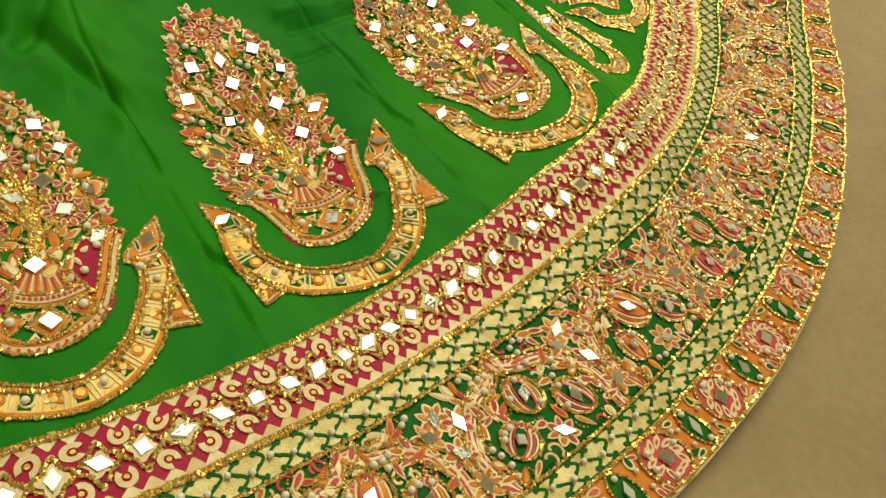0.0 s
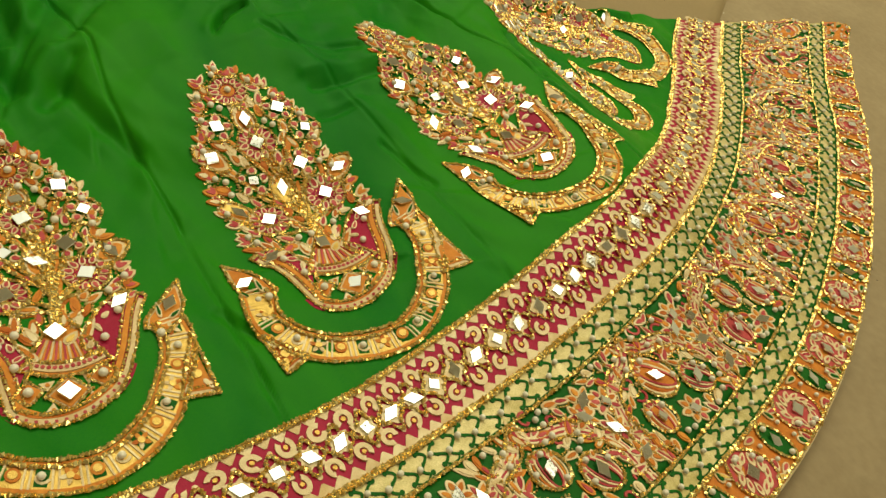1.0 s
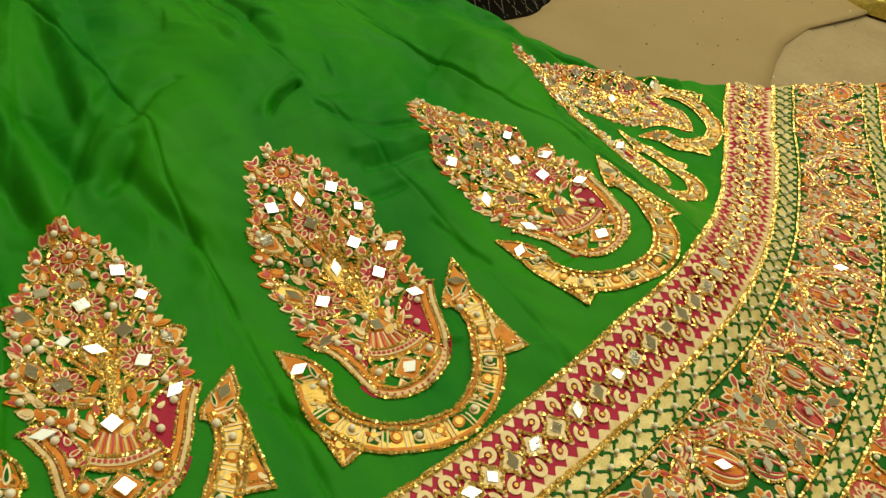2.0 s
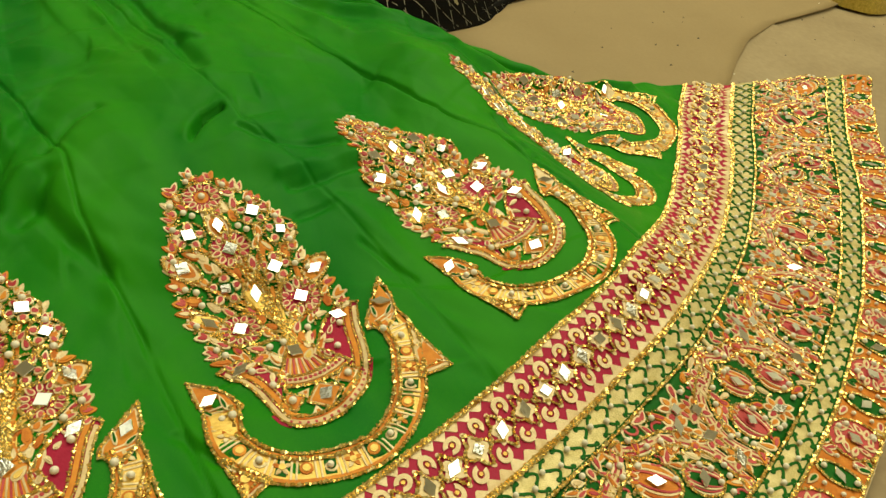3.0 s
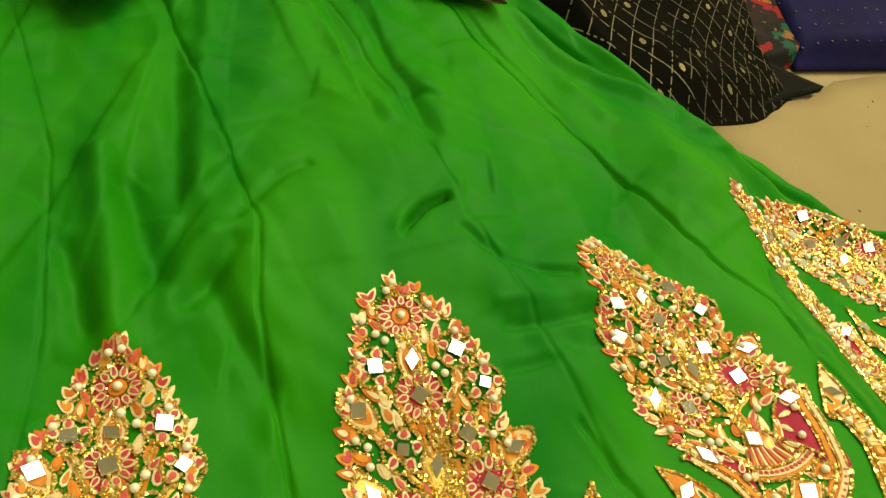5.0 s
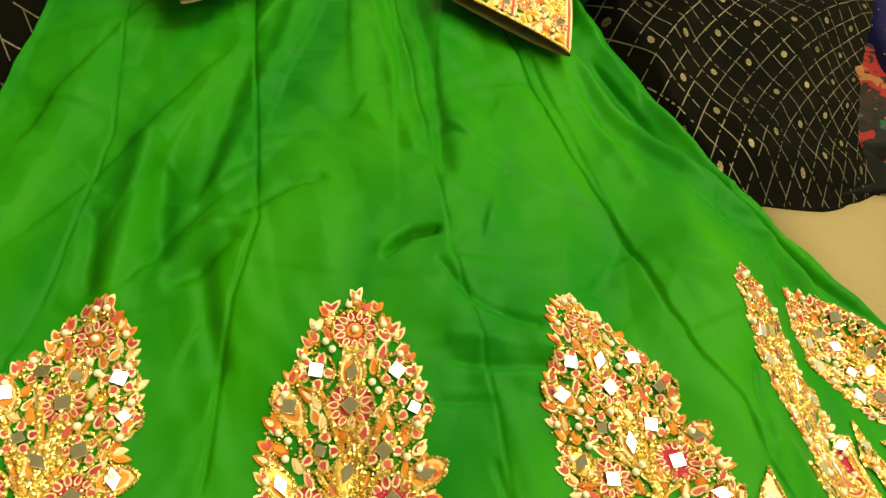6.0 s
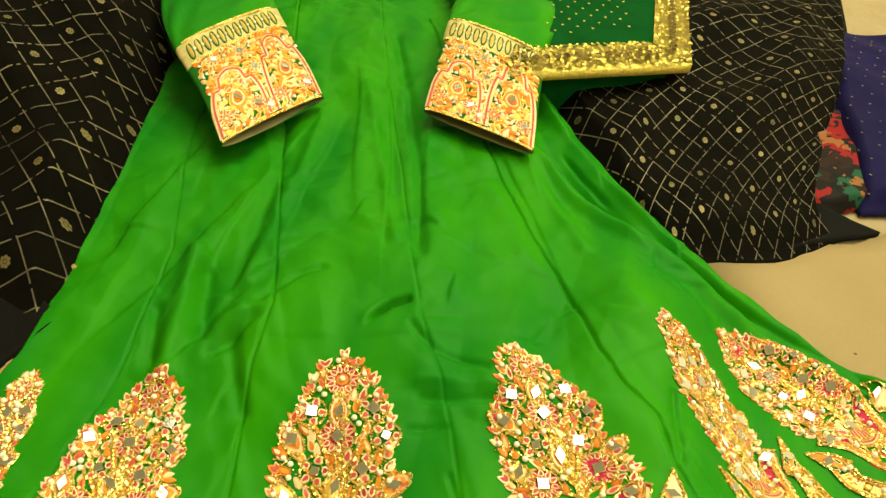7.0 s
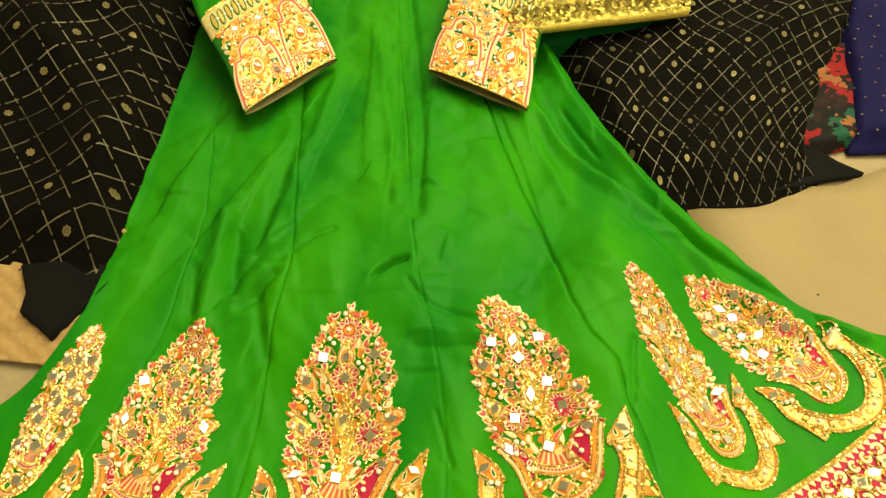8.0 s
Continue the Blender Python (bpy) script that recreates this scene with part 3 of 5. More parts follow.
def make_floor():
    xs = np.r_[np.linspace(-2.6, -0.7, 20)[:-1], np.linspace(-0.7, 1.1, 240), np.linspace(1.1, 2.6, 18)[1:]]
    ys = np.r_[np.linspace(-2.6, -0.5, 20)[:-1], np.linspace(-0.5, 0.6, 160), np.linspace(0.6, 3.4, 24)[1:]]
    gx, gy = np.meshgrid(xs, ys)
    gz = floor_z(gx, gy)
    n = len(xs)
    f = [(j * n + i, j * n + i + 1, (j + 1) * n + i + 1, (j + 1) * n + i) for j in range(len(ys) - 1) for i in range(n - 1)]
    tagged(part("floor", np.c_[gx.ravel(), gy.ravel(), gz.ravel()], f, BEIGE), "beige sheet covering the floor with creases and lint", "floor", kind="structure")


make_floor()


# ---- the gown ----
gown = empty("gown", "emerald green silk gown with mirror-work border, laid flat on cloth", "gown")


def coons(bottom, top, left, right, nu, nv):
    """A smooth patch between four lines."""
    def even(line, n):
        p = spline(line, 16)
        s = np.r_[0, np.cumsum(np.hypot(*np.diff(p, axis=0).T))]
        q = np.linspace(0, s[-1], n)
        return np.stack([np.interp(q, s, p[:, k]) for k in (0, 1)], 1)
    b, t, l, r = even(bottom, nu), even(top, nu), even(left, nv), even(right, nv)
    u, v = np.linspace(0, 1, nu)[None, :, None], np.linspace(0, 1, nv)[:, None, None]
    return (1 - v) * b[None] + v * t[None] + (1 - u) * l[:, None] + u * r[:, None] - ((1 - u) * (1 - v) * b[0] + u * (1 - v) * b[-1] + (1 - u) * v * t[0] + u * v * t[-1])


def sheet_mesh(name, xy, z, material, parent, label="", skirt=0.004):
    """A cloth from a grid of places and heights, with its edge turned down."""
    nv, nu = z.shape
    v = np.c_[xy.reshape(-1, 2), z.ravel()].tolist()
    f = [(j * nu + i, j * nu + i + 1, (j + 1) * nu + i + 1, (j + 1) * nu + i) for j in range(nv - 1) for i in range(nu - 1)]
    ring = [i for i in range(nu)] + [j * nu + nu - 1 for j in range(1, nv)] + [(nv - 1) * nu + i for i in range(nu - 2, -1, -1)] + [j * nu for j in range(nv - 2, 0, -1)]
    k = len(v)
    for i in ring:
        v.append((v[i][0], v[i][1], min(v[i][2] - 0.001, skirt)))
    n = len(ring)
    f += [(ring[(i + 1) % n], ring[i], k + i, k + (i + 1) % n) for i in range(n)]
    return part(name, v, f, material, parent, label)


xy = coons(INNER, [EDGE_L[-1], (-0.22, 0.87), EDGE_R[-1]], EDGE_L, EDGE_R, 500, 560)
sheet_mesh("skirt", xy, gown_z(xy[..., 0], xy[..., 1]), SILK, gown, "emerald green silk skirt with seams and soft creases")

BANDS = []
for k, (nm, mt, lb) in enumerate([("pink_band", PINK, "pink printed band with cream zigzag edges"), ("vine_band", KHAKI, "olive-gold band with green scrollwork"),
                                  ("flower_band", GREEN, "green band crowded with embroidered flowers"), ("vine_band", KHAKI, "olive-gold band with green scrollwork"),
                                  ("hem_band", ORANGE, "orange hem band with rosettes")]):
    s, f = np.linspace(0, LONG, 420), np.linspace(FRACTIONS[k], FRACTIONS[k + 1], 14)
    gs, gf = np.meshgrid(s, f)
    p = hemmed(gs, gf)[::-1]
    BANDS.append(sheet_mesh(nm, p, gown_z(p[..., 0], p[..., 1]), mt, gown, lb, 0.001))

# the printed bands; x runs along the border, y is the share of its width
WIDE = 0.168


def band_place(k):
    f0, f1 = FRACTIONS[k], FRACTIONS[k + 1]
    return lambda x, y: hemmed(x, f0 + (f1 - f0) * np.asarray(y) / ((f1 - f0) * WIDE))


def band_width(k):
    return (FRACTIONS[k + 1] - FRACTIONS[k]) * WIDE


def pink_band():
    place, w, pitch = band_place(0), band_width(0), 0.0187
    st, bd = Stitch(place), Beads(place)
    start = arc_of(-0.033, -0.215, 0.12) % pitch
    count = int((LONG - start) / pitch)
    half = pitch / 4
    n = int(LONG / (2 * half))
    for i in range(n):
        x = start + 2 * half * i
        for y0, d in ((0.0, 1), (w, -1)):
            hgt = random.uniform(0.0062, 0.0074)
            pts = [(x - half * 1.01, y0), (x + half * 1.01, y0), (x + half, y0 + d * 0.0026), (x + 0.0006, y0 + d * hgt), (x - 0.0006, y0 + d * hgt), (x - half, y0 + d * 0.0026)]
            st.poly(pts if d > 0 else pts[::-1], 0.0004, I_CREAM)
    for i in range(count + 1):
        x = start + pitch * i
        stamp("diamond_patch", QUATREFOIL, place, x, w / 2, 0, BANDS[0])
        mirror(LOZENGE if i % 3 else SMALL, place, x, w / 2, random.gauss(0, 0.06), BANDS[0], tilt=4)
        ring = [(x + r * 0.0086 * math.cos(a), w / 2 + r * 0.0096 * math.sin(a)) for j in range(33) for a in [2 * math.pi * j / 32] for r in [0.8 + 0.2 * math.cos(4 * a)]]
        bd.chain(ring, 0.0018)
        xm = x + pitch / 2
        for y, d in ((w * 0.265, 1), (w * 0.735, -1)):
            for xx, big in ((xm, True), (x, False)):
                if big:
                    stamp("horseshoe_patch", HORSESHOE, place, xx + random.gauss(0, 0.0004), y, 0 if d > 0 else math.pi, BANDS[0])
                else:
                    st.disc(xx + random.gauss(0, 0.0004), y - d * 0.0005, 0.0016, 0.0005, I_CREAM, 8)
        st.disc(xm, w / 2 + random.gauss(0, 0.0005), 0.0013, 0.0005, I_GOLD, 7)
    for y in (0.0005, w - 0.0002):
        for o in (0, 0.0015):
            bd.chain([(s, y + o) for s in np.linspace(0, LONG, 300)], 0.0016)
    st.lay("foil_print", BANDS[0], "cream foil zigzags and horseshoes")
    bd.lay(BANDS[0])


def vine_band(k, seed):
    place, w, pitch = band_place(k), band_width(k), 0.0105
    st, bd = Stitch(place), Beads(place)
    rng = random.Random(seed)
    for i in range(int(LONG / pitch)):
        x, up = i * pitch, 1 if i % 2 else -1
        c, bend = w / 2, rng.uniform(0.85, 1.15)
        # an S-shaped tendril with curled ends
        line = [(x + pitch * 0.5 + 0.0034 * bend * math.sin(2 * math.pi * t), c + up * w * (0.33 - 0.66 * t)) for t in np.linspace(0, 1, 12)]
        st.ribbon(line, 0.0017, 0.0006, I_GREEN)
        for end, d in ((line[0], 1), (line[-1], -1)):
            st.disc(end[0] - d * 0.0012, end[1], 0.0014, 0.0006, I_GREEN, 7)
            st.ribbon([(end[0], end[1]), (end[0] + d * 0.0016, end[1] + up * d * 0.0010), (end[0] + d * 0.0032, end[1] + up * d * 0.0022)], 0.0010, 0.0006, I_GREEN)
        st.petal(x + pitch * 0.5, c + up * w * 0.02, 0.0030, 0.0016, up * 0.2, 0.0006, I_GREEN, 7)
        bd.pearl(x + pitch * 0.05, c - up * w * 0.10, 0.0018 * rng.uniform(0.85, 1.1))
    for y in (0.0008, w - 0.0008):
        st.ribbon([(s, y) for s in np.linspace(0, LONG, 300)], 0.0018, 0.0004, I_GREEN)
    for y in (0.0, w):
        bd.chain([(s, y) for s in np.linspace(0, LONG, 300)], 0.0016)
    st.lay("scroll_print", BANDS[k], "dark green curling scrolls")
    bd.lay(BANDS[k])


def lotus(st, bd, place, x, y, r, turn, band, big):
    """A cupped flower of nested petals round a mirror."""
    st = Stitch(place)
    c, q = math.cos(turn), math.sin(turn)
    st.poly([(x + u * c - v * q, y + u * q + v * c) for t in np.linspace(0, 2 * math.pi, 21)[:-1] for u, v in [(r * 1.05 * math.cos(t) * (1.12 if math.cos(t) > 0.9 else 1), r * 0.96 * math.sin(t))]], 0.0004, random.choice((I_ROSE, I_ORANGE, I_GREEN)))
    for k, (bulge, m) in enumerate(((0.92, I_CREAM), (0.74, random.choice((I_ROSE, I_ORANGE))), (0.56, I_CREAM), (0.40, I_ROSE))):
        for d in (-1, 1):
            arc = []
            for t in np.linspace(0.06, math.pi - 0.06, 11):
                u, v = r * 1.02 * math.cos(t), d * r * bulge * math.sin(t) ** 0.8
                arc.append((x + u * c - v * q, y + u * q + v * c))
            st.ribbon(arc, r * (0.13, 0.15, 0.13, 0.12)[k], 0.0006 + 0.0002 * k, m)
    for k in range(5):
        t = turn + (k - 2) * 0.36
        st.leaf(x + r * 1.0 * math.cos(t), y + r * 1.0 * math.sin(t), r * 0.55, r * 0.34, t, I_CREAM, random.choice((I_ORANGE, I_ROSE)), 0.0008)
    st.lay("lotus_flower", band)
    bd.chain([(x + r * 1.12 * math.cos(a), y + r * 1.12 * math.sin(a)) for a in np.linspace(0, 2 * math.pi, 30)], 0.0018)
    mirror(LOZENGE if big else SMALL, place, x, y, turn + 1.57, band, 0.0022, 6)
    for i in range(3):
        a = turn + random.uniform(0, 6.3)
        bd.pearl(x + r * 0.9 * math.cos(a), y + r * 0.9 * math.sin(a))


def flower_band():
    place, w, pitch = band_place(2), band_width(2), 0.100
    st, bd, band = Stitch(place), Beads(place), BANDS[2]
    start = arc_of(0.036, -0.239, 0.36) % pitch
    spots = []
    for i in range(-1, int(LONG / pitch) + 1):
        c = start + pitch * i
        # scalloped arch
        arch = spline([(c - 0.040, w * 0.98), (c - 0.043, w * 0.60), (c - 0.030, w * 0.30), (c - 0.010, w * 0.20), (c, w * 0.10), (c + 0.010, w * 0.20),
                       (c + 0.030, w * 0.30), (c + 0.043, w * 0.60), (c + 0.040, w * 0.98)], 10)
        arch = np.clip(arch, [0.001, 0.001], [LONG - 0.001, w])
        if arch[:, 0].max() - arch[:, 0].min() < 0.03:
            continue
        st.ribbon(arch, 0.0074, 0.0004, I_CREAM)
        st.ribbon(arch, 0.0046, 0.0006, I_ROSE)
        st.ribbon(arch, 0.0018, 0.0008, I_CREAM)
        for o in (0.0044, -0.0044):
            d = np.gradient(arch, axis=0)
            d /= np.hypot(d[:, 0], d[:, 1])[:, None]
            bd.chain(arch + np.stack([-d[:, 1], d[:, 0]], 1) * o, 0.0018)
        for x, y, r, t, big in ((c, w * 0.44, 0.0115, -1.57, True), (c - 0.021, w * 0.70, 0.0105, -1.2, False), (c + 0.022, w * 0.68, 0.0105, -1.9, True)):
            if 0.01 < x < LONG - 0.01:
                lotus(st, bd, place, x, y, r * random.uniform(0.82, 1.08), t + random.gauss(0, 0.45), band, big)
                spots.append((x, y, r * 1.2))
        for x, y, t in ((c + 0.05, w * 0.20, 0.3), (c + 0.041, w * 0.30, 0.9), (c + 0.060, w * 0.32, -0.8), (c + 0.05, w * 0.52, 1.57), (c, w * 0.84, 1.57), (c + 0.05, w * 0.80, 0.2)):
            if 0.01 < x < LONG - 0.01:
                for s in range(7):
                    a = t + s * 0.9
                    st.leaf(x + 0.0060 * math.cos(a), y + 0.0060 * math.sin(a), 0.0068, 0.0056, a, I_CREAM, random.choice((I_ORANGE, I_ROSE, I_ORANGE)))
                mirror(random.choice((LOZENGE, LONGM, SMALL)), place, x, y, t, band, 0.0018, 7)
                spots.append((x, y, 0.0095))
    tries = 0
    while tries < 16000:
        tries += 1
        x, y = random.uniform(0.004, LONG - 0.004), random.uniform(0.003, w - 0.003)
        if all((x - a) ** 2 + (y - b) ** 2 > (r + 0.0016) ** 2 for a, b, r in spots):
            a = random.uniform(0, 6.3)
            kind = random.random()
            if kind < 0.62:
                st.leaf(x, y, random.uniform(0.0075, 0.0115), random.uniform(0.0038, 0.0054), a, random.choice((I_CREAM, I_CREAM, I_ORANGE)), random.choice((I_ORANGE, I_ROSE, I_ROSE, I_CREAM)))
            elif kind < 0.8:
                st.ribbon([(x + (0.001 + 0.0011 * t) * math.cos(a + t), y + (0.001 + 0.0011 * t) * math.sin(a + t)) for t in np.linspace(0, 4.2, 9)], 0.0017, 0.0007, random.choice((I_CREAM, I_ROSE)))
            else:
                bd.pearl(x, y)
            spots.append((x, y, 0.0026))
            if kind < 0.4:
                bd.chain([(x + 0.0052 * math.cos(a + q), y + 0.0036 * math.sin(a + q)) for q in (0, 0.8, 1.6, 2.4)], 0.0018, 0.0009)
    st.lay("flower_embroidery", band, "cream, orange and rose petals and arches")
    bd.lay(band)


def hem_band():
    place, w, pitch = band_place(4), band_width(4), 0.060
    st, bd, band = Stitch(place), Beads(place), BANDS[4]
    start, taken = arc_of(-0.002, -0.350, 0.9) % pitch, []
    for i in range(int(LONG / pitch) + 1):
        x = start + pitch * i
        if x < LONG - 0.015:
            ros = Stitch(place)
            ros.disc(x, w / 2, 0.0138, 0.0004, I_ROSE, 22)
            ros.lay("rosette", band, "maroon rosette ground")
            for j in range(11):
                a = 2 * math.pi * j / 11
                stamp("petal", ROSE_PETAL, place, x + 0.0088 * math.cos(a), w / 2 + 0.0088 * math.sin(a), a, band, 1.0, 0.0002)
            bd.chain([(x + 0.0142 * math.cos(a), w / 2 + 0.0142 * math.sin(a)) for a in np.linspace(0, 2 * math.pi, 40)], 0.0018)
            mirror(SQUARE, place, x, w / 2, random.uniform(0, 1.5), band, 0.0016, 5)
            for j in range(4):
                a = random.uniform(0, 6.3)
                bd.pearl(x + 0.0105 * math.cos(a), w / 2 + 0.0105 * math.sin(a))
        xm = x + pitch / 2
        if xm < LONG - 0.012:
            lens = [(xm + 0.0075 * math.sin(a) * abs(math.sin(a)) ** 0.2 * 0.9, w / 2 - 0.0125 * math.cos(a)) for a in np.linspace(0, 2 * math.pi, 20)[:-1]]
            st.poly(lens[::-1], 0.0004, I_GREEN)
            bd.chain(lens + lens[:1], 0.0018)
            mirror(LONGM, place, xm, w / 2, random.gauss(0, 0.15), band, 0.0012, 8)
            for d in (-1, 1):
                bd.pearl(xm, w / 2 + d * 0.0088)
                for q in (-1, 1):
                    a = math.atan2(q, d)
                    st.leaf(xm + d * 0.0125, w / 2 + q * 0.0105, 0.0085, 0.0046, a + 0.6 * q, I_CREAM, random.choice((I_GREEN, I_ROSE)))
                    bd.pearl(xm + d * 0.0115, w / 2 + q * 0.005, 0.0015)
    for i in range(1800):
        x, y = random.uniform(0.003, LONG - 0.003) if i < 1500 else random.uniform(LONG - 0.035, LONG - 0.003), random.uniform(0.002, w - 0.002)
        u = (x - start + pitch / 4) % (pitch / 2) - pitch / 4
        if (math.hypot(u, y - w / 2) > 0.0158 or x > LONG - 0.026) and all((x - a) ** 2 + (y - b) ** 2 > 0.0046 ** 2 for a, b in taken):
            taken.append((x, y))
            if random.random() < 0.75:
                st.leaf(x, y, 0.0078, 0.0040, random.uniform(0, 6.3), random.choice((I_CREAM, I_GREEN, I_CREAM)), random.choice((I_ROSE, I_GREEN, I_GOLD)))
            else:
                bd.pearl(x, y, 0.0016)
    bd.chain([(s, w * 0.02) for s in np.linspace(0, LONG, 300)], 0.0016)
    bd.chain([(s, w * 0.955) for s in np.linspace(0, LONG, 300)], 0.0018)
    tagged(st.lay("rosette_embroidery", band, "rosettes with cream petals on maroon"), kind="stuff")
    bd.lay(band)
    # piping along the cut edge
    p = along(OUT, 0.004)
    z = gown_z(p[:, 0], p[:, 1])
    v, f, n = [], [], 6
    for (x, y), zz in zip(p, z):
        v += [(x + 0.0016 * math.cos(a), y + 0.0016 * math.cos(a), zz * 0.8 + 0.0018 * math.sin(a)) for a in np.linspace(0, 2 * math.pi, n + 1)[:-1]]
    f = [(j * n + i, j * n + (i + 1) % n, (j + 1) * n + (i + 1) % n, (j + 1) * n + i) for j in range(len(p) - 1) for i in range(n)]
    part("hem_piping", v, f, CREAM, gown, "thin cream piping on the hem")


pink_band()
vine_band(1, 1)
flower_band()
vine_band(3, 2)
hem_band()

# ---- the tree-shaped motifs ----
BODY = [(-0.012, 0.095), (-0.001, 0.090), (0.0105, 0.081), (0.020, 0.0655), (0.029, 0.052), (0.0345, 0.035), (0.0335, 0.026), (0.0385, 0.015), (0.042, 0.005),
        (0.0455, -0.0065), (0.048, -0.018), (0.036, -0.020), (0.027, -0.028), (0.019, -0.038), (0.006, -0.039), (-0.010, -0.050), (-0.019, -0.042), (-0.028, -0.039),
        (-0.0345, -0.039), (-0.0385, -0.026), (-0.042, -0.0105), (-0.041, 0.0075), (-0.042, 0.022), (-0.0385, 0.041), (-0.034, 0.058), (-0.0295, 0.078), (-0.022, 0.0915)]
# sewn mirrors: x, y, cut (0 lozenge, 1 square, 2 small, 3 long, 4 none), setting (0 leaf, 1 small flower, 2 rosette)
STONES = [(0.0162, 0.0546, 1, 1), (0.0278, 0.0367, 2, 1), (-0.0066, 0.0505, 0, 0), (-0.0251, 0.0479, 1, 1), (-0.0344, 0.0282, 1, 0), (-0.0045, 0.0339, 1, 2), (0.0160, 0.0138, 1, 1),
          (0.0382, 0.0059, 0, 0), (-0.0150, 0.0101, 2, 1), (0.0002, 0.0023, 3, 0), (0.0241, -0.0081, 1, 2), (-0.0305, -0.0088, 3, 0), (-0.0165, -0.0190, 1, 2), (-0.0091, 0.0741, 4, 2)]
HORN = [(-0.0440, -0.0690), (-0.0472, -0.0870), (-0.0440, -0.0976), (-0.0375, -0.1078), (-0.0256, -0.1165), (-0.0113, -0.1215), (0.0041, -0.1240), (0.0193, -0.1228),
        (0.0344, -0.1145), (0.0473, -0.1015), (0.0548, -0.0861), (0.0611, -0.0699), (0.0625, -0.0562), (0.0600, -0.0455)]
HEADS = [([(-0.0540, -0.0450), (-0.0449, -0.0515), (-0.0374, -0.0605), (-0.0335, -0.0730), (-0.0436, -0.0745), (-0.0490, -0.0690), (-0.0535, -0.0630)], (-0.0480, -0.0616)),
         ([(0.0700, -0.0165), (0.0490, -0.0440), (0.0478, -0.0490), (0.0590, -0.0530), (0.0670, -0.0465), (0.0706, -0.0331)][::-1], (0.0628, -0.0345))]
SPURS = [[(0.0700, -0.0560), (0.0575, -0.0944), (0.0770, -0.0946)], [(-0.0545, -0.0960), (-0.0500, -0.1250), (-0.0360, -0.1185)]]
# side lobes of the bowl: inner line, outer line, their mirror
LOBES = [([(0.0517, -0.0266), (0.0411, -0.0232), (0.0312, -0.0288), (0.0227, -0.0398), (0.0165, -0.0541), (0.0235, -0.0625)],
          [(0.0517, -0.0266), (0.0473, -0.0380), (0.0444, -0.0494), (0.0406, -0.0637), (0.0337, -0.0794), (0.0196, -0.0920)], (0.0378, -0.0302), -0.55),
         ([(-0.0375, -0.0445), (-0.0279, -0.0405), (-0.0190, -0.0430), (-0.0121, -0.0515), (-0.0076, -0.0616), (-0.0100, -0.0714)],
          [(-0.0375, -0.0445), (-0.0300, -0.0545), (-0.0245, -0.0640), (-0.0215, -0.0781), (-0.0181, -0.0900), (-0.0090, -0.0962)], (-0.0262, -0.0470), 1.15)]


def sided(line):
    """Unit normals to the side of a flat line."""
    d = np.gradient(np.array(line, float), axis=0)
    d /= np.maximum(np.hypot(d[:, 0], d[:, 1]), 1e-9)[:, None]
    return np.stack([-d[:, 1], d[:, 0]], 1)


def wound(pts):
    """The outline turned to run against the clock."""
    p = np.array(pts, float)
    area = np.sum(p[:, 0] * np.roll(p[:, 1], -1) - p[:, 1] * np.roll(p[:, 0], -1))
    return [tuple(q) for q in (p if area > 0 else p[::-1])]


def shrunk(pts, k):
    c = np.mean(pts, axis=0)
    return [tuple(c + (np.array(q) - c) * k) for q in pts]


